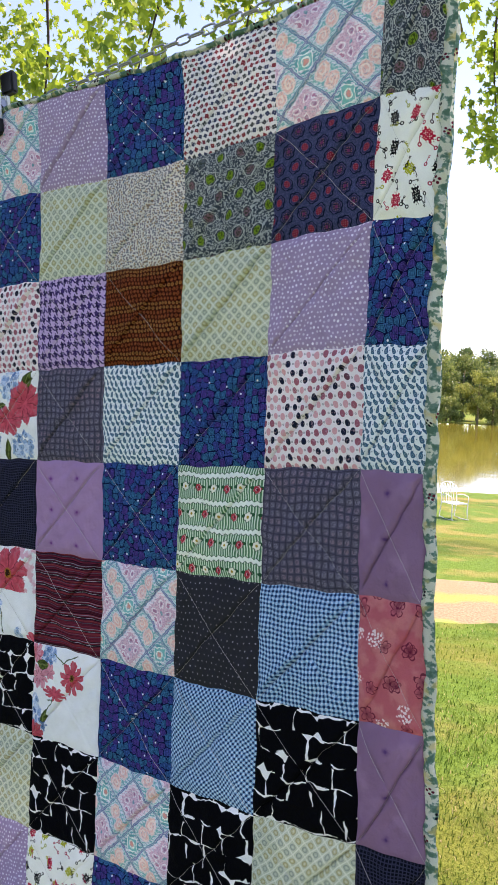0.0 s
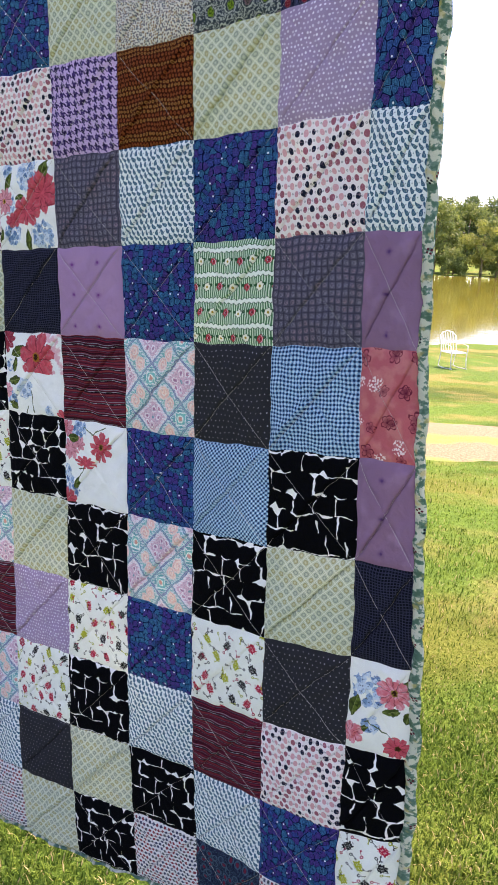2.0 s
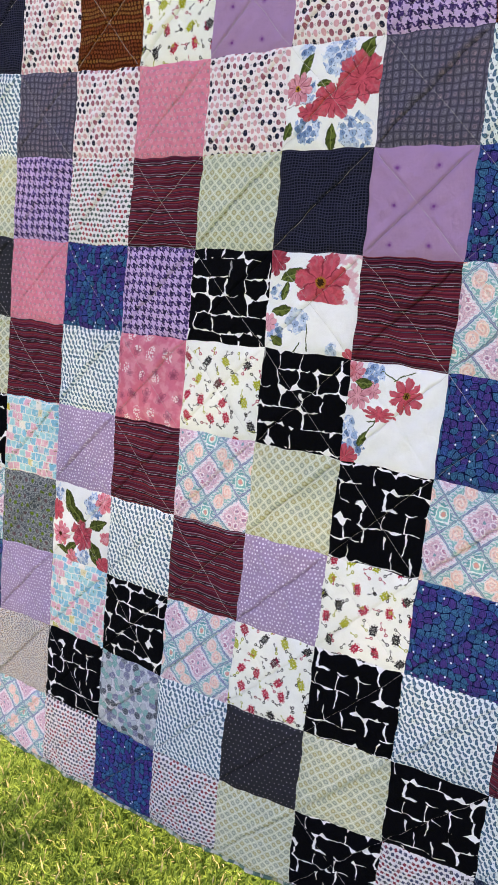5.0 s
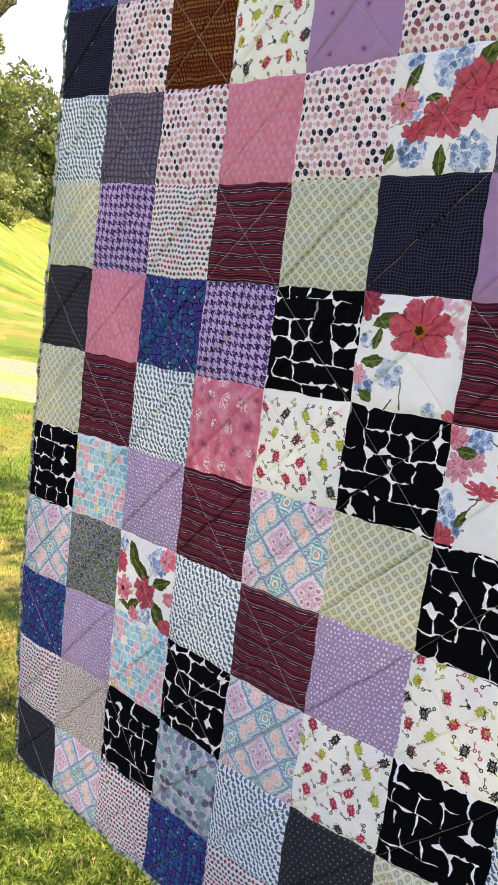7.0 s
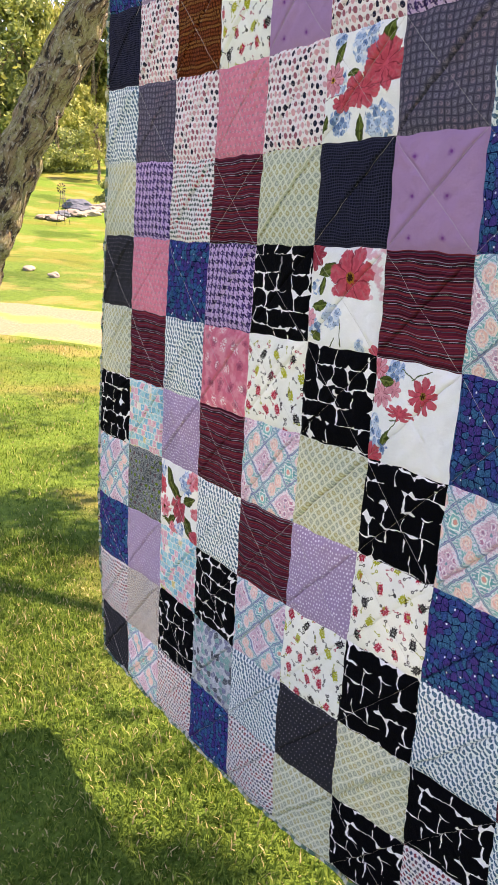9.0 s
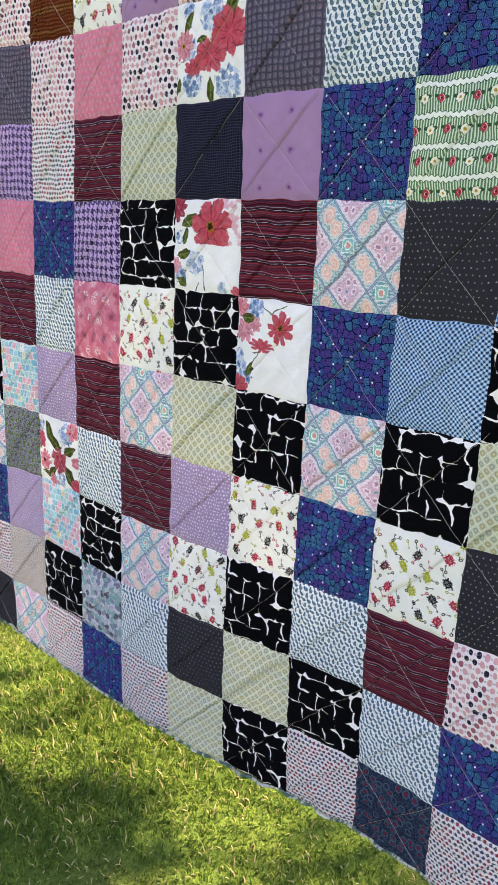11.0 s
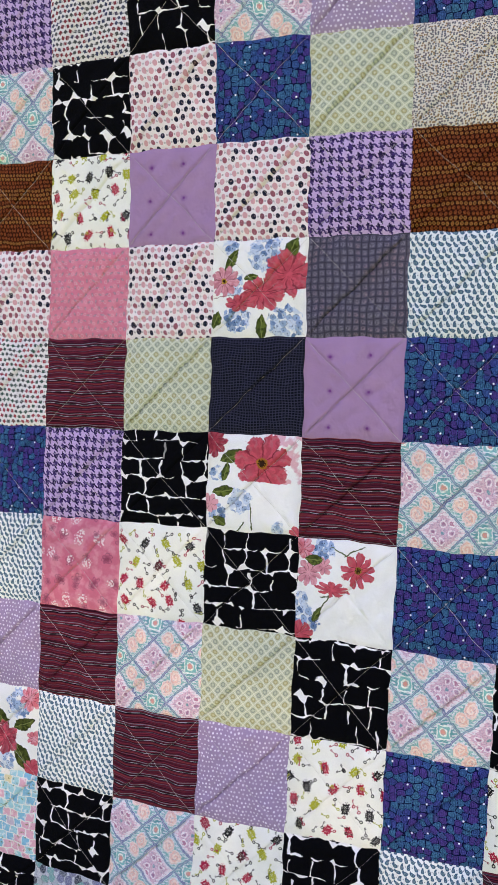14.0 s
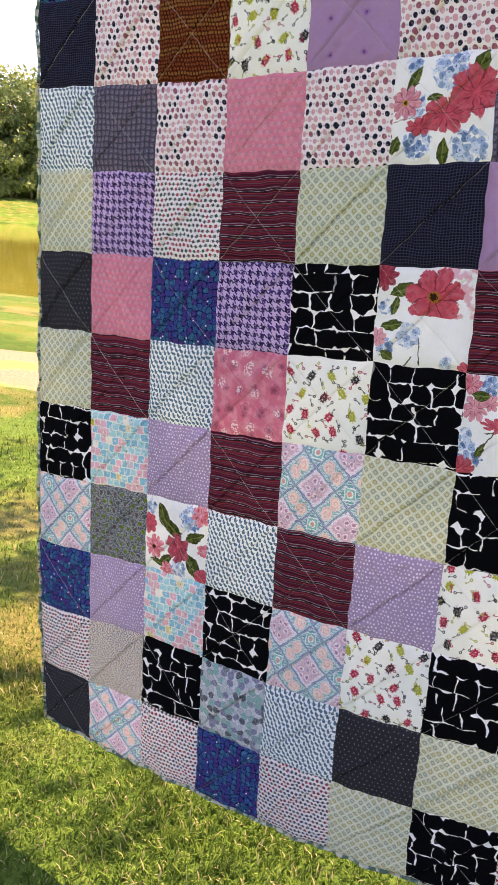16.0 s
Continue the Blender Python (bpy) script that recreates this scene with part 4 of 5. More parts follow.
def ripple(s, v):
    """Small puckers of washed, quilted cotton."""
    flat = np.stack([s.ravel(), v.ravel()], 1)
    out = [noise.noise((a * 26, b * 26, 0.0)) * 0.0027 + noise.noise((a * 60, b * 60, 5.0)) * 0.0015 + noise.noise((a * 110, b * 110, 9.0)) * 0.0006 + noise.noise(((a + b) * 7, (a - b) * 38, 2.0)) * 0.0030 for a, b in flat]
    return np.reshape(out, s.shape)


quilt = thing("quilt", "patchwork quilt of printed cotton squares hanging outdoors from a chain", "quilt", tuple(drape(WIDE / 2, TALL)))
QUILT_BASE = np.array(quilt.matrix_world.translation)
FINE = 40


def drawn_in(q, w):
    """Moves mesh lines beside a diagonal closer to it: q is the offset in units of the square."""
    d = np.abs(q) * w * 0.7
    near = np.interp(d * 1000, [0, 2.9, 5.8, 8.7, 11.6, 14.5], [0, 1.1, 2.6, 5.6, 9.8, 14.5]) / 1000
    return np.sign(q) * np.where(d < 0.0145, near, d) / (w * 0.7)


def sheet(name, s0, s1, v0, v1, across, down, lift, material, label="", parent=None, puff=False):
    s, v = np.meshgrid(np.linspace(s0, s1, across + 1), np.linspace(v0, v1, down + 1), indexing="ij")
    w, h = s1 - s0, v1 - v0
    if puff:
        a, b = (s - s0) / w, (v - v0) / h
        rim = np.clip(np.minimum(np.minimum(a, 1 - a), np.minimum(b, 1 - b)) / 0.1, 0, 1)
        q, r = a - b, a + b - 1
        q2, r2 = q + (drawn_in(q, w) - q) * rim, r + (drawn_in(r, w) - r) * rim
        a, b = (q2 + r2 + 1) / 2, (r2 + 1 - q2) / 2
        s, v = s0 + a * w, v0 + b * h
    rise = np.full(s.shape, lift) + ripple(s, v)
    if puff:
        seam = np.minimum(np.minimum(a, 1 - a) * w, np.minimum(b, 1 - b) * h)
        fold, line = np.abs(a - b) * w * 0.7, np.abs(a + b - 1) * w * 0.7
        deep, faint = random.uniform(0.7, 1.5), random.uniform(0.2, 1.0)
        edge = np.clip(seam / 0.012, 0, 1)
        rise = rise * np.clip(seam / 0.01, 0.45, 1) * np.clip(np.minimum(fold, line) / 0.006, 0.25, 1) + 0.0062 * (1 - np.exp(-seam / 0.010))
        rise += edge * (-0.0042 * deep * np.exp(-(fold / 0.0011) ** 2) + 0.0016 * deep * np.exp(-((fold - 0.007) / 0.005) ** 2) + 0.0016 * deep * np.tanh((a - b) * w / 0.006) * np.exp(-fold / 0.02))
        rise += edge * faint * (-0.0018 * np.exp(-(line / 0.0010) ** 2) + 0.0010 * np.exp(-((line - 0.007) / 0.005) ** 2))
    place = drape(s, v) + facing(s, v) * rise[..., None] - QUILT_BASE
    n = down + 1
    faces = []
    for i in range(across):
        for j in range(down):
            p00, p01, p10, p11 = i * n + j, i * n + j + 1, (i + 1) * n + j, (i + 1) * n + j + 1
            if puff and i + j == across - 1:
                faces += [(p00, p01, p10), (p01, p11, p10)]
            elif puff:
                faces += [(p00, p01, p11), (p00, p11, p10)]
            else:
                faces.append((p00, p01, p11, p10))
    uvs = np.stack([s1 - s, v1 - v], -1).reshape(-1, 2)
    return part(name, mesh_of(name, place.reshape(-1, 3), faces, True, uvs), material, parent or quilt, label), (s, v, rise)


def stitches(s, v, rise, parent):
    """White quilting thread along both diagonals of a square, one continuous ribbon each."""
    n = s.shape[0] - 1
    k = np.arange(n + 1)
    for way in (0, 1):
        if random.random() < (0.12, 0.4)[way]:
            continue
        row = (n - k) if way == 0 else k
        p = drape(s[k, row], v[k, row]) + facing(s[k, row], v[k, row]) * (np.convolve(np.pad(rise[k, row], 4, mode='edge'), np.ones(9) / 9, 'valid') + (0.0022 if way == 0 else 0.0026))[:, None] - QUILT_BASE
        total = 60
        t = np.linspace(0.01, 0.99, total + 1)
        at = np.stack([np.interp(t * n, k, p[:, c]) for c in range(3)], 1)
        ahead = at[-1] - at[0]
        ahead /= np.linalg.norm(ahead)
        out = facing(s[n // 2, n // 2], v[n // 2, n // 2])
        side = np.cross(ahead, out)
        drift = np.cumsum([random.gauss(0, 0.0002) for _ in range(total + 1)]) * 0.6
        drift -= np.linspace(0, drift[-1], total + 1) * 0.7
        # each running stitch rises from the cloth and dives again; where it dives the ribbon narrows
        pulse = np.array([(1.0, 1.0, 0.6)[q % 3] * random.uniform(0.75, 1.1) for q in range(total + 1)])
        half = (random.uniform(0.00016, 0.00028) if way == 0 else random.uniform(0.00012, 0.00024)) * pulse
        sink = np.where(np.arange(total + 1) % 3 == 2, -0.0003 if way == 0 else -0.0006, 0.0)
        mid = at + side * drift[:, None] + out * sink[:, None]
        verts = np.stack([mid - side * half[:, None], mid + out * 0.0004, mid + side * half[:, None]], 1).reshape(-1, 3)
        faces = []
        for q in range(total):
            b = q * 3
            faces += [(b, b + 1, b + 4, b + 3), (b + 1, b + 2, b + 5, b + 4)]
        part("stitching", mesh_of("stitching", verts, faces), THREAD, parent, "white running stitch")


for r, line in enumerate(LAYOUT):
    for c, letter in enumerate(line):
        cloth, words = FABRIC[letter]
        n = FINE if c else 12
        ob, (s, v, rise) = sheet("patch", COLUMN[c], COLUMN[c + 1], r * ROW, (r + 1) * ROW, FINE, FINE, 0.0, cloth, words, None, True)
        stitches(s, v, rise, ob)

# backing, then a folded border on the four edges
sheet("backing", -0.012, WIDE + 0.003, -0.003, TALL + 0.002, 60, 60, -0.013, BACKING, "cream and green floral cotton backing")


def binding(name, s0, s1, v0, v1, across, down):
    """A rounded fold of the backing brought round to the front."""
    wide = s1 - s0 < v1 - v0
    s, v = np.meshgrid(np.linspace(s0, s1, across + 1), np.linspace(v0, v1, down + 1), indexing="ij")
    t = (np.linspace(0, 1, across + 1)[:, None] if wide else np.linspace(0, 1, down + 1)[None, :]) + 0 * s
    rise = 0.0045 * np.sin(np.pi * np.clip(t, 0, 1)) + ripple(s * 1.5, v * 1.5) * 1.4
    place = drape(s, v) + facing(s, v) * rise[..., None] - QUILT_BASE
    n = down + 1
    faces = [(i * n + j, i * n + j + 1, (i + 1) * n + j + 1, (i + 1) * n + j) for i in range(across) for j in range(down)]
    me = mesh_of(name, place.reshape(-1, 3), faces, True, np.stack([s1 - s, v1 - v], -1).reshape(-1, 2))
    ob = part(name, me, BORDER, quilt, "cream and green floral folded border")
    thick = ob.modifiers.new("thickness", "SOLIDIFY")
    thick.thickness, thick.offset = 0.003, 0.0


binding("border", -0.0155, 0.001, -0.005, TALL + 0.004, 6, 240)
binding("border", WIDE - 0.001, WIDE + 0.0055, -0.005, TALL + 0.004, 4, 240)
binding("border", 0.0, WIDE, -0.0065, 0.001, 220, 4)
binding("border", 0.0, WIDE, TALL - 0.001, TALL + 0.0045, 220, 4)

CHAIN_A, CHAIN_B = (-2.0, 2.70, 2.18), (1.2, 0.415, 2.52)
CLAMP_S = 0.86
CHAIR_AT = (4.5, 16.0)

# ---- ground, track, pond ----
def grass_paint(name, blades=False):
    p = Paint(name)
    co = p.tree.nodes.new("ShaderNodeNewGeometry")
    sep = p.tree.nodes.new("ShaderNodeSeparateXYZ")
    p.tree.links.new(co.outputs["Position"], sep.inputs[0])
    x, y = Field(p.tree, sep.outputs[0]), Field(p.tree, sep.outputs[1])
    worn = p.noise(x, y, 0.9, 3.0, 0.55)
    fine = p.noise(x, y, 14.0, 4.0, 0.7)
    wide = p.noise(x, y, 0.12, 3.0)
    base = p.mix("47662a", "668438", fine.above(0.5, 0.18))
    base = p.lay(base, ("5f842c", wide.above(0.5, 0.15) * 0.7), ("7a7636", p.noise(x, y * 2.2, 0.2, 5.0, 0.6).above(0.54, 0.05) * 0.55), ("34501a", p.noise(x + 30.0, y * 1.5, 0.35, 4.0, 0.6).above(0.58, 0.05) * 0.6), ("a58f5a", worn.above(0.57, 0.08) * 0.5))
    if blades:
        r = Field(p.tree, co.outputs["Random Per Island"])
        base = p.lay(base, ("7f9a42", r.above(0.6, 0.12) * 0.8), ("c2b482", r.above(0.92, 0.03)), ("3c5c22", r.below(0.4, 0.1) * 0.7))
        glow = p.node("ShaderNodeBsdfTranslucent")
        p.tree.links.new(base.socket, glow.inputs["Color"])
        share = p.node("ShaderNodeMixShader", Fac=0.45)
        p.tree.links.new(p.bsdf.outputs[0], share.inputs[1])
        p.tree.links.new(glow.outputs[0], share.inputs[2])
        p.tree.links.new(share.outputs[0], p.out.inputs["Surface"])
    else:
        b = p.node("ShaderNodeBump", Strength=0.8, Distance=0.05)
        p.tree.links.new(p.noise(x, y, 25.0, 5.0, 0.7).socket, b.inputs["Height"])
        p.tree.links.new(b.outputs[0], p.bsdf.inputs["Normal"])
    p.tree.links.new(base.socket, p.bsdf.inputs["Base Color"])
    p.bsdf.inputs["Roughness"].default_value = 0.75
    p.bsdf.inputs["Specular IOR Level"].default_value = 0.05
    return p.mat


GRASS, BLADES = grass_paint("lawn"), grass_paint("grass_blades", True)


def step(a, b, x):
    t = np.clip((x - a) / (b - a), 0, 1)
    return t * t * (3 - 2 * t)


def pond_inside(x, y):
    """Metres inside the pond's outline (negative on land)."""
    wob = 0.5 * np.sin(x * 0.35) + 0.3 * np.sin(x * 0.9 + 1)
    near, far = 20.7 + 0.36 * np.clip(x, -12, 14) + wob * 0.6, 91 + 1.5 * np.sin(x * 0.1)
    left = -0.33 * y
    return np.minimum(np.minimum(y - near, far - y), (x - left) * 0.9)


def land(x, y):
    x, y = np.asarray(x, float), np.asarray(y, float)
    dist = np.hypot(x, y)
    side = np.degrees(np.arctan2(x, np.maximum(y, 0.01)))
    fall = -(0.075 * np.clip(dist - 1.8, 0, 5.2) + 0.036 * np.clip(dist - 7, 0, 17)) * (0.4 + 0.6 * step(-30, 8, side))
    hill = step(12, 48, dist) * 2.9 * step(-20, -27, side) + step(97, 116, dist) * 2.7 * step(5, -8, side)
    hill += step(100, 300, dist) * 7
    dip = step(-0.6, 1.6, pond_inside(x, y)) * 1.0
    small = 0.012 * np.sin(x * 2.1 + 1) * np.sin(y * 1.7) + 0.03 * step(3, 12, dist) * np.sin(x * 0.5) * np.sin(y * 0.43)
    return fall + hill - dip + small


def spread(reach, n, near):
    t = np.linspace(-1, 1, n)
    return np.sinh(t * near) / math.sinh(near) * reach


gx, gy = np.meshgrid(spread(420, 181, 6.2), spread(420, 221, 6.2) + 6, indexing="ij")
n = gx.shape[1]
gverts = np.stack([gx, gy, land(gx, gy)], -1).reshape(-1, 3)
gfaces = [(i * n + j, (i + 1) * n + j, (i + 1) * n + j + 1, i * n + j + 1) for i in range(gx.shape[0] - 1) for j in range(n - 1)]
ground = part("ground", mesh_of("ground", gverts, gfaces), GRASS, None)
tagged(ground, "sunlit lawn with dry worn patches sloping to a pond", "ground", kind="structure")


def track_paint():
    p = Paint("pale_gravel_track"); u, v = p.cloth(False)
    u, v = u / 100.0, v / 100.0
    fine = p.noise(u, v, 30.0, 4.0, 0.7)
    big = p.noise(u, v, 0.9, 3.0)
    base = p.mix("77674a", "9b8a6a", fine.above(0.5, 0.2))
    base = p.lay(base, ("8a7a56", big.above(0.56, 0.08) * 0.6), ("7f9438", ((v - 1.1).abs() + (p.noise(u, v, 1.3, 4.0) - 0.5) * 1.0).below(0.20, 0.1) * 0.7),
                 ("86a03c", ((v - 1.15).abs() + (p.noise(u, v, 1.7, 5.0, 0.65) - 0.5) * 0.9).above(0.98, 0.1)))
    b = p.node("ShaderNodeBump", Strength=0.6, Distance=0.02)
    p.tree.links.new(fine.socket, b.inputs["Height"])
    p.tree.links.new(b.outputs[0], p.bsdf.inputs["Normal"])
    return p.done(base, 0.95, cloth=False)


tx = np.linspace(-60, 60, 481)
tv = np.linspace(0, 1, 9)
edge_lo = np.array([noise.noise((a * 1.3, 0, 0)) * 0.22 + noise.noise((a * 4, 3, 0)) * 0.1 for a in tx])
edge_hi = np.array([noise.noise((a * 1.3, 9, 0)) * 0.22 + noise.noise((a * 4, 5, 0)) * 0.1 for a in tx])
near_y = 7.35 - 0.02 * np.clip(tx, -14, 10)
tyy = near_y[:, None] + edge_lo[:, None] + (2.65 + edge_hi - edge_lo)[:, None] * tv[None, :]
txx = tx[:, None] + 0 * tyy
tz = land(txx, tyy) + 0.012 - 0.03 * (np.abs(tv[None, :] - 0.5) > 0.49)
tfaces = [(i * 9 + j, (i + 1) * 9 + j, (i + 1) * 9 + j + 1, i * 9 + j + 1) for i in range(480) for j in range(8)]
track = part("track", mesh_of("track", np.stack([txx, tyy, tz], -1).reshape(-1, 3), tfaces, True, np.stack([txx, tv[None, :] * 2.3 + 0 * txx], -1).reshape(-1, 2)), track_paint(), None)
tagged(track, "pale sandy gravel track with a grassy middle", "road", kind="structure")

pw = Paint("pond_water")
pw.bsdf.inputs["Base Color"].default_value = rgb("7d7a2e")
pw.bsdf.inputs["Roughness"].default_value = 0.06
pw.bsdf.inputs["IOR"].default_value = 1.33
wn = pw.node("ShaderNodeTexNoise", Scale=1.2, Detail=3.0)
wc = pw.tree.nodes.new("ShaderNodeNewGeometry")
pw.tree.links.new(wc.outputs["Position"], wn.inputs["Vector"])
wb = pw.node("ShaderNodeBump", Strength=0.12, Distance=0.03)
pw.tree.links.new(wn.outputs[0], wb.inputs["Height"])
pw.tree.links.new(wb.outputs[0], pw.bsdf.inputs["Normal"])
pond = part("pond", mesh_of("pond", [(-30, 10, -1.03), (140, 10, -1.03), (140, 90, -1.03), (-30, 90, -1.03)], [(0, 1, 2, 3)]), pw.mat, None)
tagged(pond, "still olive-green pond reflecting trees and sky", "water", kind="structure")


# ---- trees ----
def leaf_paint(name, dark, light, share_=0.4):
    p = Paint(name)
    geo = p.tree.nodes.new("ShaderNodeNewGeometry")
    r = Field(p.tree, geo.outputs["Random Per Island"])
    base = p.lay(dark, (light, r), ("c9c64a", r.above(0.92, 0.05) * 0.25))
    p.tree.links.new(base.socket, p.bsdf.inputs["Base Color"])
    p.bsdf.inputs["Roughness"].default_value = 0.55
    glow = p.node("ShaderNodeBsdfTranslucent")
    p.tree.links.new(base.socket, glow.inputs["Color"])
    share = p.node("ShaderNodeMixShader", Fac=share_)
    p.tree.links.new(p.bsdf.outputs[0], share.inputs[1])
    p.tree.links.new(glow.outputs[0], share.inputs[2])
    p.tree.links.new(share.outputs[0], p.out.inputs["Surface"])
    return p.mat


SPRING = leaf_paint("spring_maple_leaves", "5d7f28", "a3ba40", 0.5)
WOODS = leaf_paint("woodland_leaves", "5c7440", "93a45a", 0.35)
DEEP = leaf_paint("dark_woodland_leaves", "48603a", "728a4c", 0.35)
WILLOW = leaf_paint("willow_leaves", "7b8c40", "aeb362", 0.35)


def bark_paint():
    p = Paint("lichened_bark"); u, v = p.cloth(False)
    ridge = p.noise(u * 1.0, v * 0.3, 0.20, 5.0, 0.6)
    moss = p.noise(u, v, 0.07, 5.0, 0.65)
    fine = p.noise(u, v, 0.9, 4.0)
    base = p.lay("6f5c40", ("8f7d5c", ridge.above(0.52, 0.08)), ("1e160f", ridge.below(0.47, 0.04)), ("9a9668", (moss + fine * 0.25).above(0.64, 0.05) * 0.85), ("6a4a34", fine.above(0.6, 0.05) * 0.5), ("b5b09a", p.noise(u, v, 0.35, 4.0, 0.65).above(0.58, 0.04) * 0.7), ("3a2a1c", p.noise(u + 50.0, v * 0.6, 0.5, 4.0, 0.65).above(0.6, 0.03) * 0.8))
    b = p.node("ShaderNodeBump", Strength=1.0, Distance=0.06)
    p.tree.links.new((ridge + fine * 0.25).socket, b.inputs["Height"])
    p.tree.links.new(b.outputs[0], p.bsdf.inputs["Normal"])
    return p.done(base, 0.95, cloth=False)


BARK = bark_paint()
TWIG = plain("dark_twig_bark", "3d3228", 0.9)


def tube_mesh(name, points, radii, sides=14, rough=0.0):
    verts, faces = tube(points, radii, sides)
    uvs, run = [], 0.0
    for i, p in enumerate(points):
        run += (Vector(points[i]) - Vector(points[i - 1])).length if i else 0
        uvs += [(abs(k / sides - 0.5) * 2 * math.pi * radii[0], run) for k in range(sides)]
    if rough:
        verts = [v + Vector(noise.noise_vector(Vector(v) * 7)) * rough + Vector(noise.noise_vector(Vector((v[0] * 24, v[1] * 24, v[2] * 9)))) * rough * 0.55 + Vector(noise.noise_vector(Vector((v[0] * 60, v[1] * 60, v[2] * 26)))) * rough * 0.25 for v in verts]
    return mesh_of(name, verts, faces, True, uvs)


def curve_points(a, b, bend, n=9):
    a, b, bend = Vector(a), Vector(b), Vector(bend)
    return [a.lerp(b, t) + bend * (4 * t * (1 - t)) for t in (k / (n - 1) for k in range(n))]


def lobed_leaf(size):
    """A flat five-lobed leaf outline with a slight fold."""
    ring = [(0, -0.1), (0.35, -0.05), (0.5, 0.25), (0.28, 0.32), (0.45, 0.7), (0.16, 0.6), (0, 1.0), (-0.16, 0.6), (-0.45, 0.7), (-0.28, 0.32), (-0.5, 0.25), (-0.35, -0.05)]
    return [(x * size, y * size, abs(x) * size * 0.3) for x, y in ring]


def leaves(name, centres, count, size, seed, droop=0.6, lobed=True):
    """Many small leaves round the given (centre, radius) clumps. Verts and faces as one mesh."""
    rng = np.random.default_rng(seed)
    shape = np.array(lobed_leaf(1.0) if lobed else [(0, -0.5, 0), (0.28, 0, 0.05), (0, 0.6, 0), (-0.28, 0, 0.05)])
    k = len(shape)
    pick = rng.integers(0, len(centres), count)
    c = np.array([centres[i][0] for i in pick])
    r = np.array([centres[i][1] for i in pick])
    d = rng.normal(size=(count, 3))
    d /= np.linalg.norm(d, axis=1, keepdims=True)
    at = c + d * (r * rng.uniform(0.15, 1, count) ** 0.6)[:, None] * np.array([1, 1, 0.75])
    scale = size * rng.uniform(0.6, 1.25, count)
    ahead = rng.normal(size=(count, 3)) * 0.7 - np.array([0, 0, droop])
    ahead /= np.linalg.norm(ahead, axis=1, keepdims=True)
    side = np.cross(ahead, rng.normal(size=(count, 3)))
    side /= np.linalg.norm(side, axis=1, keepdims=True)
    up = np.cross(side, ahead)
    verts = at[:, None, :] + scale[:, None, None] * (shape[None, :, 0:1] * side[:, None, :] + shape[None, :, 1:2] * ahead[:, None, :] + shape[None, :, 2:3] * up[:, None, :])
    base = np.arange(count) * k
    if lobed:
        tri = [(0, 1, 2, 3), (0, 3, 4, 5), (0, 5, 6, 7), (0, 7, 8, 9), (0, 9, 10, 11)]
    else:
        tri = [(0, 1, 2, 3)]
    faces = [tuple(b + q for q in f) for b in base for f in tri]
    return mesh_of(name, verts.reshape(-1, 3), faces, False)


# the maple that carries the chain: leaning trunk, long limbs over the quilt
maple = thing("maple_tree", "leaning maple with lichened bark and fresh spring leaves", "tree", (-3.65, 4.35, 0.0))
base = Vector((-3.65, 4.35, 0.0))
TRUNK = [(-3.8, 4.32, -0.3), (-3.64, 4.36, 0.2), (-3.45, 4.4, 1.0), (-3.02, 4.49, 1.92), (-2.66, 4.58, 2.6), (-2.2, 4.7, 3.5), (-1.94, 4.8, 4.4)]
part("trunk", tube_mesh("trunk", [Vector(p) - base for q in range(6) for p in curve_points(TRUNK[q], TRUNK[q + 1], (0, 0, 0), 29)[:28]], [0.24 - 0.09 * (k / 37) ** 0.6 if k < 37 else 0.15 - 0.0005 * (k - 37) for k in range(168)], 96, 0.036), BARK, maple)
BOUGHS = [((-2.0, 4.78, 4.2), (2.4, 4.6, 5.6), (0, 0, 0.5), 0.07), ((-2.05, 4.75, 3.9), (-0.2, 6.8, 5.6), (0, 0, 0.3), 0.06), ((-2.1, 4.75, 4.0), (-4.9, 6.9, 5.9), (0, 0, 0.4), 0.07),
          ((0.4, 4.75, 5.3), (1.6, 6.6, 4.8), (0, 0, 0.3), 0.035), ((-1.95, 4.8, 4.3), (0.2, 2.2, 6.2), (0, 0, 0.4), 0.06),
          # these three, mostly out of view, are added to cast shade below
          ((-1.95, 4.8, 4.35), (1.6, 3.1, 6.3), (0, 0, 0.5), 0.06), ((0.2, 3.9, 5.9), (3.2, 3.6, 5.9), (0, 0, 0.4), 0.045), ((0.6, 4.6, 5.4), (4.0, 4.9, 5.9), (0, 0, 0.4), 0.045)]
for a, b, bend, r in BOUGHS:
    pts = curve_points(Vector(a) - base, Vector(b) - base, bend)
    part("limb", tube_mesh("limb", pts, [r * (1 - 0.75 * k / 8) for k in range(9)], 8, 0.006), BARK, maple)
rng = random.Random(4)
clumps = []
for a, b, bend, r in BOUGHS:
    for k in range(9):
        t = rng.uniform(0.25, 1.05)
        q = Vector(a).lerp(Vector(b), t) + Vector((rng.gauss(0, 0.55), rng.gauss(0, 0.55), rng.gauss(0.1, 0.45))) - base
        clumps.append((tuple(q), rng.uniform(0.25, 0.6)))
HANGING = [(-1.9, 4.6, 3.55), (-0.75, 4.4, 3.5), (-0.2, 4.8, 3.75), (0.45, 4.7, 3.95), (-1.45, 5.0, 3.3), (1.55, 5.4, 3.75), (1.6, 5.3, 3.55), (0.9, 5.0, 4.1), (-2.4, 5.2, 3.6)]
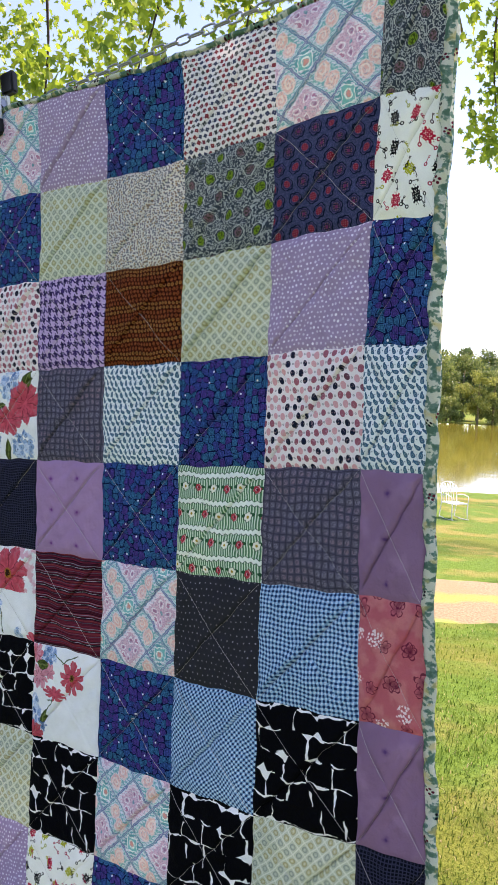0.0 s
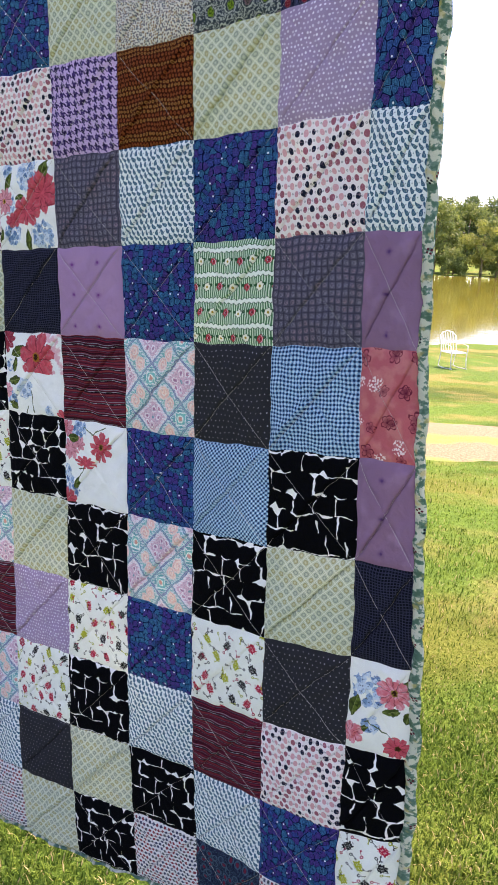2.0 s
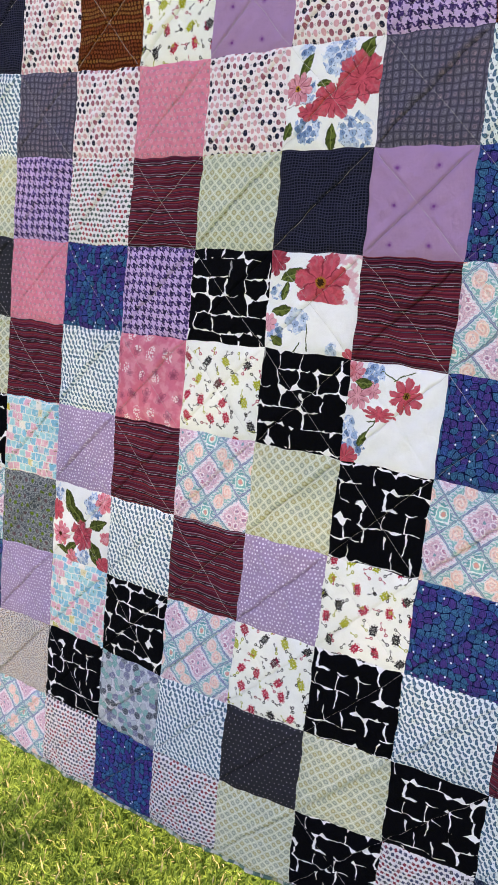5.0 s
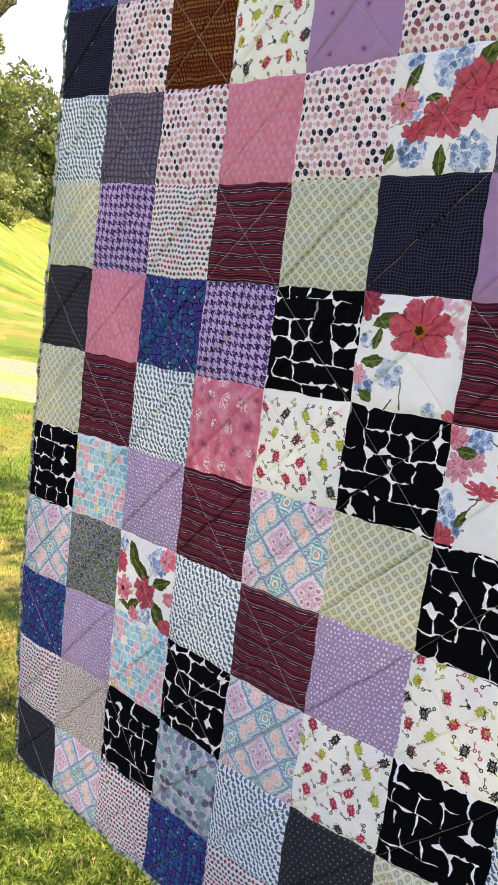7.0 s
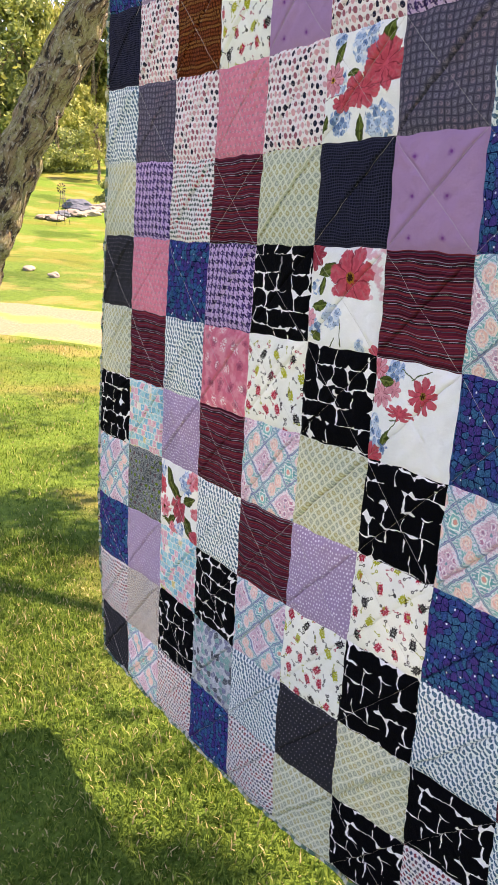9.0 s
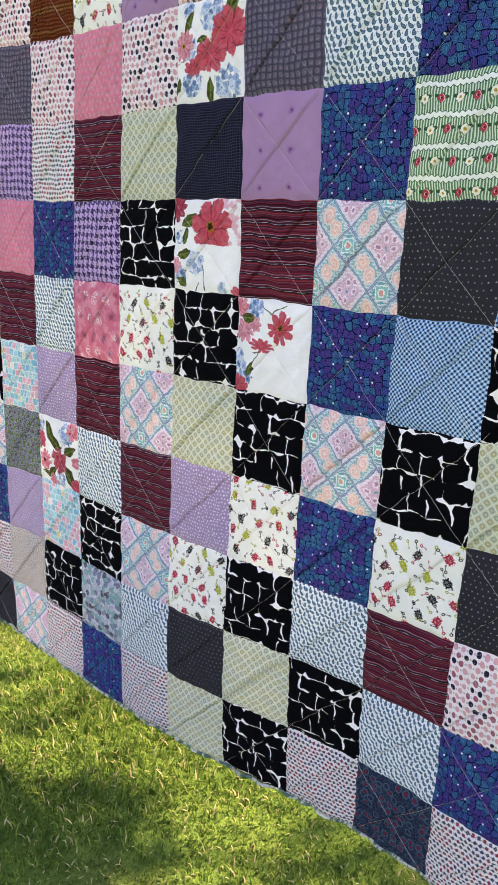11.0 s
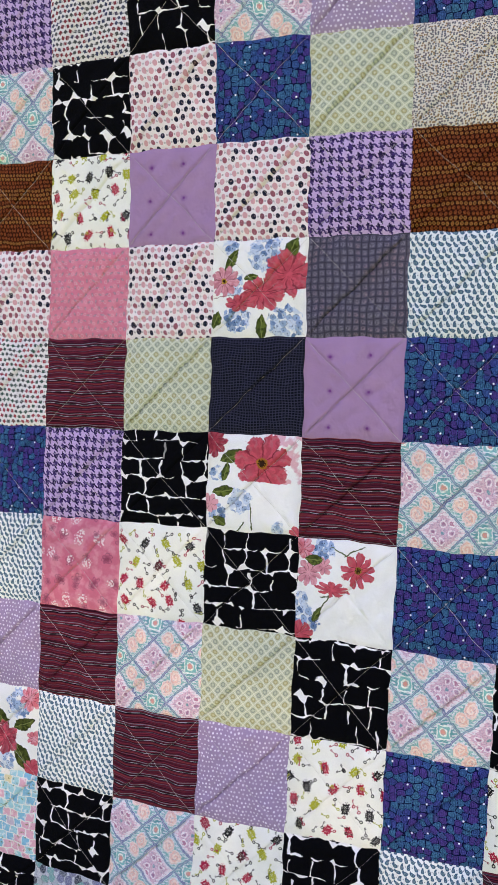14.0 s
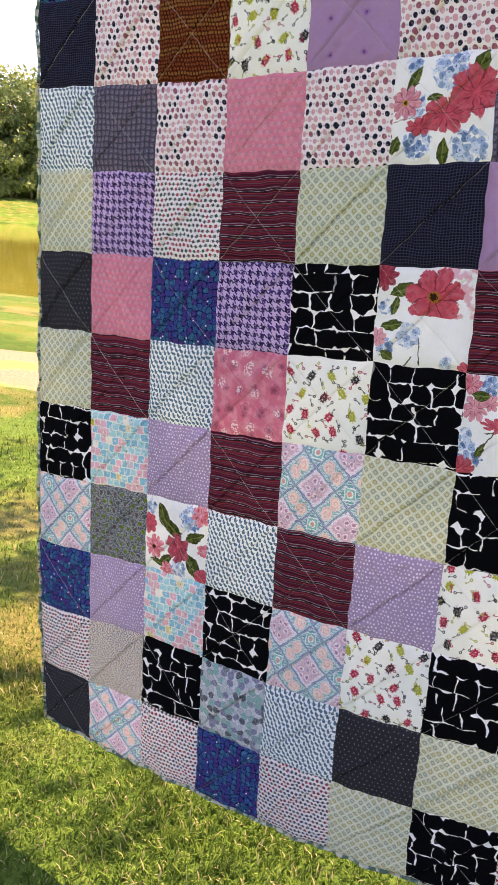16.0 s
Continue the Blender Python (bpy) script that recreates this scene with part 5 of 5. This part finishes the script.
for h in HANGING:
    top = Vector(h) + Vector((rng.uniform(-0.2, 0.2), rng.uniform(-0.2, 0.2), 1.2))
    pts = curve_points(top - base, Vector(h) - base, (rng.uniform(-0.1, 0.1), 0, 0), 7)
    part("twig", tube_mesh("twig", pts, [0.012 - 0.0012 * k for k in range(7)], 5), TWIG, maple)
    clumps.append((tuple(Vector(h) - base), 0.30))
    clumps.append((tuple(Vector(h) - base + Vector((0.05, 0, 0.4))), 0.24))
for k in range(30):   # extra crown clumps out of view, added to shade the quilt from the sun
    q = Vector((rng.uniform(0.7, 4.1), rng.uniform(1.8, 3.5), rng.uniform(5.5, 6.3)))
    clumps += [(tuple(q - base), rng.uniform(0.26, 0.46))] * 4
CLUMPS = len(clumps)
# leave out clumps shading the lawn beside and behind the quilt, so it dapples
kept = []
for c, r in clumps:
    q = Vector(c) + base
    fall = q - sun_from * (q.z / sun_from.z)
    if fall.x > 0.12 and fall.y > 0.6 or (fall.y > 1.5 + 0.66 * (fall.x + 0.3) * -1 and fall.x > -1.6 and fall.y < 2.9 and rng.random() < 0.42):
        continue
    kept.append((c, r))
clumps = kept
crown = part("crown", leaves("crown", clumps, int(27000 * len(kept) / CLUMPS), 0.060, 3), SPRING, maple, "bright yellow-green maple leaves")
tagged(crown, kind="stuff")


def far_tree(name, label, height, wide, trunk, material, seed, count, drop=0.2, leaf=0.28, low=0.18):
    """A tree of the far banks: tapered trunk, limbs, crown of many small leaves in uneven clumps."""
    rng = random.Random(seed)
    ob = thing(name, label, "tree")
    part("trunk", tube_mesh("trunk", [(0, 0, -0.3), (0.05, 0, height * 0.2), (0.0, 0.1, height * 0.45), (0.1, 0, height * 0.8)], [trunk, trunk * 0.8, trunk * 0.6, trunk * 0.2], 8), BARK, ob)
    cl = []
    for k in range(34):
        z = rng.uniform(low, 1.0)
        reach = wide * math.sqrt(max(0.05, 1 - ((z - 0.5) / 0.62) ** 2)) * rng.uniform(0.2, 1.0)
        a = rng.uniform(0, 2 * math.pi)
        c = Vector((math.cos(a) * reach, math.sin(a) * reach, z * height))
        cl.append((tuple(c), wide * rng.uniform(0.18, 0.36)))
        if k % 6 == 0:
            part("limb", tube_mesh("limb", curve_points((0, 0, height * rng.uniform(0.2, 0.5)), c, (0, 0, 0.2), 5), [trunk * 0.4, trunk * 0.3, trunk * 0.22, trunk * 0.15, trunk * 0.06], 5), BARK, ob)
    crown = part("crown", leaves("crown", cl, count, leaf, seed, drop, False), material, ob)
    tagged(crown, kind="stuff")
    return ob


KINDS = [far_tree("tree", "broad green tree on the far bank", 7.0, 3.2, 0.2, WOODS, 11, 5200), far_tree("tree", "dark green bushy tree on the far bank", 6.0, 3.0, 0.18, DEEP, 12, 5200),
         far_tree("tree", "pale yellow-green willow on the far bank", 6.5, 2.6, 0.16, WILLOW, 13, 5200, 0.9), far_tree("shrub", "low spreading green shrub", 2.4, 1.7, 0.08, WOODS, 14, 3200, 0.2, 0.2, 0.05),
         far_tree("tree", "slender young tree on the grassy slope", 5.0, 1.5, 0.13, WILLOW, 15, 2600, 0.5, 0.2, 0.3)]


def plant(kind, x, y, size, turn):
    m = pose(x, y, float(land(x, y)) - 0.05, 0, 0, turn)
    ob = copy_thing(KINDS[kind], m)
    ob.matrix_basis = m @ Matrix.Diagonal((size, size, size, 1))
    ob["group"] = "trees round the pond"
    return ob


rng = random.Random(9)
for k in range(30):   # right-hand far bank
    az = radians(4 + k * 1.1)
    d = 97 + rng.uniform(0, 13)
    plant(rng.choice((0, 1, 2, 0, 3)), d * math.sin(az), d * math.cos(az), rng.uniform(0.85, 1.25), rng.uniform(0, 360))
plant(2, 28.4, 91.6, 0.95, 30); plant(3, 25.6, 93.4, 1.2, 80); plant(3, 31.2, 93.6, 1.3, 10)
for k in range(26):   # paler ridge behind the right-hand bank
    az = radians(3 + k * 1.25)
    plant(rng.choice((0, 1)), 165 * math.sin(az), 165 * math.cos(az), rng.uniform(1.7, 2.0), rng.uniform(0, 360))
for k in range(28):   # taller wood behind the left-hand field
    az = radians(-6 - k * 1.25)
    d = 122 + rng.uniform(-6, 16)
    plant(rng.choice((0, 1, 1, 0)), d * math.sin(az), d * math.cos(az), rng.uniform(1.7, 2.5), rng.uniform(0, 360))
for k in range(34):   # undergrowth below the wood
    az = radians(-5 - k * 1.05)
    d = 116 + rng.uniform(-3, 6)
    plant(3, d * math.sin(az), d * math.cos(az), rng.uniform(1.9, 2.8), rng.uniform(0, 360))
for az, d, kind, size in ((-12.6, 118, 1, 2.4), (-10.5, 116, 3, 2.8), (-12, 115, 3, 2.3), (-27.0, 38, 4, 0.8), (-32.2, 40, 4, 1.1), (-29.5, 46, 2, 1.3), (-25.5, 48, 1, 1.3), (-34, 48, 0, 1.4), (-31.5, 52, 1, 1.5), (-28, 50, 0, 1.3), (-24.5, 41, 3, 0.9), (-36, 44, 0, 1.2), (-28.6, 27.2, 3, 0.42), (-29.4, 34, 4, 0.55), (-31.0, 37, 3, 0.7), (-33.5, 36, 3, 0.8)):
    plant(kind, d * math.sin(radians(az)), d * math.cos(radians(az)), size, rng.uniform(0, 360))
for k, ob in enumerate(KINDS):   # the first of each kind stands in the wood too
    az = radians((-38, -40, 28, 24, -37)[k])
    d = (60, 62, 104, 102, 50)[k]
    ob.matrix_basis = pose(d * math.sin(az), d * math.cos(az), float(land(d * math.sin(az), d * math.cos(az))) - 0.05)
    ob["group"] = "trees round the pond"

# ---- chain, spring clamp, cord ----
STEEL = plain("galvanised_steel", "8d9296", 0.45, 0.9, 40)
BLACK = plain("black_rubber", "101012", 0.6)
CLEAR = plain("white_nylon", "cfd2cf", 0.35, spread=0.08)
A, Bp = Vector(CHAIN_A), Vector(CHAIN_B)
run = (Bp - A).normalized()
PITCH, LINK_R = 0.0265, 0.0024
count = int((Bp - A).length / PITCH)
chain = thing("chain", "galvanised steel link chain slung between trees", "chain", tuple(A))
half, bowr = 0.013, 0.0058
ring = [(half * 0.5 + bowr * math.cos(a), bowr * math.sin(a), 0) for a in np.linspace(-math.pi / 2, math.pi / 2, 6)] + [(-half * 0.5 + bowr * math.cos(a), bowr * math.sin(a), 0) for a in np.linspace(math.pi / 2, 3 * math.pi / 2, 6)]
ring = [(x * 1.2, y, z) for x, y, z in ring]
lv, lf = tube(ring, LINK_R * 0.75, 6, True)
link_mesh = mesh_of("link", lv, lf)
link_mesh.materials.append(STEEL)
frame3 = run.to_track_quat("X", "Z").to_matrix().to_4x4()
sag = 0.005
for k in range(count):
    t = k / count
    o = new("link", link_mesh)
    o.parent = chain
    o.matrix_basis = Matrix.Translation((Bp - A) * t - Vector((0, 0, sag * 4 * t * (1 - t)))) @ frame3 @ pose(0, 0, 0, 90 * (k % 2) + 20, 0, 0)

clamp_at = Vector(drape(CLAMP_S, -0.005))
out = Vector(facing(np.array(CLAMP_S), np.array(0.05)))
clamp = thing("spring_clamp", "white nylon spring clamp with black rubber ends gripping the quilt", "clamp", tuple(clamp_at))
along = Vector((0, 0, 1)).cross(out).normalized()
turn = Matrix((along, out, Vector((0, 0, 1)))).transposed().to_4x4()


def clamp_arm(sign, top, low):
    bm = bmesh.new()
    box(bm, (0.030, 0.012, top - low - 0.05), (0, sign * 0.011, (top + low) / 2 - 0.004), 0.003)
    return bm


front_arm = part("arm", clamp_arm(1, 0.085, -0.045), CLEAR, clamp); back_arm = part("arm", clamp_arm(-1, 0.06, -0.035), CLEAR, clamp)
for arm, sign, z, h in ((front_arm, 1, 0.075, 0.05), (front_arm, 1, -0.035, 0.032), (back_arm, -1, 0.05, 0.042), (back_arm, -1, -0.03, 0.026)):
    bm = bmesh.new()
    box(bm, (0.034, 0.017, h), (0.0 if sign > 0 else 0.018, sign * 0.012, z), 0.004)
    part("rubber_tip", bm, BLACK, arm, "black rubber end")
bm = bmesh.new()
bmesh.ops.create_cone(bm, cap_ends=True, segments=14, radius1=0.008, radius2=0.008, depth=0.026, matrix=pose(0, 0, 0.012, 0, 90, 0))
part("pivot_spring", bm, STEEL, clamp)
clamp.matrix_basis = Matrix.Translation(clamp_at) @ turn @ pose(0, 0, 0, 0, -8, 0)


# ---- small things on the lawn ----
WHITE = plain("white_painted_iron", "e8e8e4", 0.45, spread=0.08)
CHAIR_SCALE = 0.80
chair = thing("garden_chair", "white painted iron garden chair on the lawn by the pond", "chair", (CHAIR_AT[0], CHAIR_AT[1], float(land(*CHAIR_AT))), turn=200)
for sx in (-0.24, 0.24):
    pts = [(sx, 0.30, 0.02), (sx, 0.0, 0.0), (sx, -0.32, 0.03), (sx, -0.28, 0.22), (sx, -0.24, 0.42), (sx, -0.27, 0.62), (sx, -0.34, 0.86)]
    part("rear_leg", mesh_of("rear_leg", *tube(pts, 0.014, 8)), WHITE, chair)
    part("front_leg", mesh_of("front_leg", *tube([(sx, 0.26, 0.02), (sx, 0.23, 0.22), (sx, 0.24, 0.42)], 0.014, 8)), WHITE, chair)
    part("armrest", mesh_of("armrest", *tube([(sx * 1.05, -0.25, 0.62), (sx * 1.1, 0.0, 0.66), (sx * 1.1, 0.22, 0.62), (sx * 1.05, 0.25, 0.44)], 0.013, 8)), WHITE, chair)
bm = bmesh.new(); box(bm, (0.50, 0.50, 0.025), (0, 0, 0.43), 0.01); part("seat", bm, WHITE, chair)
part("back_frame", mesh_of("back_frame", *tube([(-0.24, -0.27, 0.6), (-0.25, -0.34, 0.84), (-0.15, -0.37, 0.93), (0, -0.38, 0.96), (0.15, -0.37, 0.93), (0.25, -0.34, 0.84), (0.24, -0.27, 0.6)], 0.013, 8)), WHITE, chair)
for k in range(5):
    x = -0.16 + 0.08 * k
    part("back_slat", mesh_of("back_slat", *tube([(x, -0.25, 0.44), (x, -0.37, 0.92)], 0.012, 6)), WHITE, chair)
chair.scale = (CHAIR_SCALE,) * 3

STONE, SLATE = plain("pale_fieldstone", "8c8474", 0.9, scale=6, bump=0.6), plain("grey_blue_slate", "4d5a60", 0.8, scale=6, bump=0.6)


def rock(x, y, size, material, label, seed):
    bm = bmesh.new()
    bmesh.ops.create_icosphere(bm, subdivisions=3, radius=1.0)
    for vert in bm.verts:
        co = vert.co.copy()
        vert.co = Vector((co.x * size[0], co.y * size[1], co.z * size[2])) * (1 + 0.35 * noise.noise(co * 1.6 + Vector((seed, 0, 0))) + 0.12 * noise.noise(co * 4 + Vector((0, seed, 0))))
    ob = part("rock", bm, material, None)
    ob.matrix_basis = pose(x, y, float(land(x, y)) + size[2] * 0.45, 0, 0, seed * 47)
    return tagged(ob, label, "rock", "rocks in the field")


for k, (az, d, w, h, m) in enumerate(((-27.2, 26.4, 0.75, 0.34, 0), (-27.9, 26.0, 0.6, 0.3, 0), (-28.8, 25.6, 0.8, 0.36, 1), (-29.4, 25.2, 0.7, 0.25, 0), (-28.2, 25.4, 0.6, 0.24, 0), (-30.0, 25.0, 0.6, 0.22, 1), (-30.6, 24.4, 0.7, 0.2, 0), (-29.0, 26.6, 0.8, 0.42, 1), (-26.6, 26.8, 0.5, 0.3, 0), (-31.4, 24.6, 0.5, 0.16, 0))):
    a = radians(az)
    a -= radians(1.9)
    rock(d * math.sin(a), d * math.cos(a), (w * 0.62, w * 0.42, h * 0.5), (STONE, SLATE)[m], ("pale weathered boulder in a pile on the grass", "dark blue-grey boulder in a pile on the grass")[m], k + 1)
rock(-8.3, 12.9, (0.11, 0.09, 0.07), STONE, "pale stone lying in the grass beside the track", 31)
rock(-9.2, 13.4, (0.16, 0.12, 0.06), STONE, "flat pale stone lying in the grass beside the track", 33)

mill_at = (-12.4, 19.9)
mill = thing("garden_windmill", "small dark metal ornamental windmill on the grass", "windmill", (*mill_at, float(land(*mill_at))))
IRON = plain("dark_iron", "4a4a44", 0.6, 0.6)
mill.scale = (0.62,) * 3
for sx, sy in ((-1, -1), (1, -1), (1, 1), (-1, 1)):
    part("leg", mesh_of("leg", *tube([(sx * 0.22, sy * 0.22, 0), (sx * 0.04, sy * 0.04, 1.5)], 0.012, 6)), IRON, mill)
for z, w in ((0.4, 0.17), (0.8, 0.13), (1.15, 0.09)):
    part("brace", mesh_of("brace", *tube([(-w, -w, z), (w, -w, z), (w, w, z), (-w, w, z)], 0.008, 5, True)), IRON, mill)
wheel = part("wheel", mesh_of("wheel", *tube([(0.2 * math.cos(a), -0.1, 1.6 + 0.2 * math.sin(a)) for a in np.linspace(0, 2 * math.pi, 17)[:-1]], 0.006, 5, True)), IRON, mill)
for k in range(10):
    a = 2 * math.pi * k / 10
    c, s_ = math.cos(a), math.sin(a)
    px_, pz_ = -s_ * 0.035, c * 0.035
    part("blade", mesh_of("blade", [(0.04 * c, -0.1, 1.6 + 0.04 * s_), (0.24 * c - px_, -0.12, 1.6 + 0.24 * s_ - pz_), (0.24 * c + px_, -0.09, 1.6 + 0.24 * s_ + pz_), (0.14 * c, -0.08, 1.6 + 0.14 * s_)], [(0, 1, 2), (0, 2, 3), (0, 3, 1), (1, 3, 2)], False), IRON, wheel)

# ---- grass blades near the quilt ----
rngn = np.random.default_rng(21)


def blade_field(count, x0, x1, y0, y1, tall, keep=None):
    x, y = rngn.uniform(x0, x1, count), rngn.uniform(y0, y1, count)
    rim = np.minimum(np.minimum(x - x0, x1 - x) / (x1 - x0), np.minimum(y - y0, y1 - y) / (y1 - y0))
    some = rngn.uniform(0, 1, count) < np.clip(rim / 0.22, 0, 1)
    x, y = x[some], y[some]
    ny = 7.35 - 0.02 * x
    ok = ~((y > ny + 0.1) & (y < ny + 2.45)) & (pond_inside(x, y) < -0.2)
    if keep:
        ok &= keep(x, y)
    x, y = x[ok], y[ok]
    clump = 0.6 + 0.8 * (np.sin(x * 5.1 + np.sin(y * 3.3)) * np.sin(y * 4.7 + np.sin(x * 2.9)) * 0.5 + 0.5)
    h = tall * rngn.uniform(0.45, 1.2, len(x)) * clump
    a = rngn.uniform(0, 2 * math.pi, len(x))
    lean = rngn.uniform(0.2, 1.1, len(x)) * h
    w = 0.0011 + 0.0013 * rngn.uniform(0, 1, len(x)) * (1 + 0.25 * y)
    z = land(x, y) - 0.005
    sx, sy, dx, dy = -np.sin(a), np.cos(a), np.cos(a), np.sin(a)
    p0 = np.stack([x - sx * w, y - sy * w, z], 1); p1 = np.stack([x + sx * w, y + sy * w, z], 1)
    mx, my, mz = x + dx * lean * 0.35, y + dy * lean * 0.35, z + h * 0.62
    p2 = np.stack([mx + sx * w * 0.8, my + sy * w * 0.8, mz], 1); p3 = np.stack([mx - sx * w * 0.8, my - sy * w * 0.8, mz], 1)
    p4 = np.stack([x + dx * lean, y + dy * lean, z + h * 0.9], 1)
    return np.stack([p0, p1, p2, p3, p4], 1).reshape(-1, 3), len(x)


verts, total = [], 0
for args in ((230000, -3.0, 1.6, 0.6, 3.2, 0.025), (100000, -5.0, 3.0, 1.0, 6.0, 0.030), (50000, -7.5, 4.6, 2.8, 9.5, 0.034)):
    vv, c = blade_field(*args)
    verts.append(vv)
    total += c
verts = np.concatenate(verts)
faces = []
for k in range(total):
    b = k * 5
    faces.append((b, b + 1, b + 2, b + 3)); faces.append((b + 3, b + 2, b + 4))
lawn = part("grass", mesh_of("grass", verts, faces), BLADES, None)
tagged(lawn, "short mown lawn grass, green with dry straw", "grass", kind="stuff")
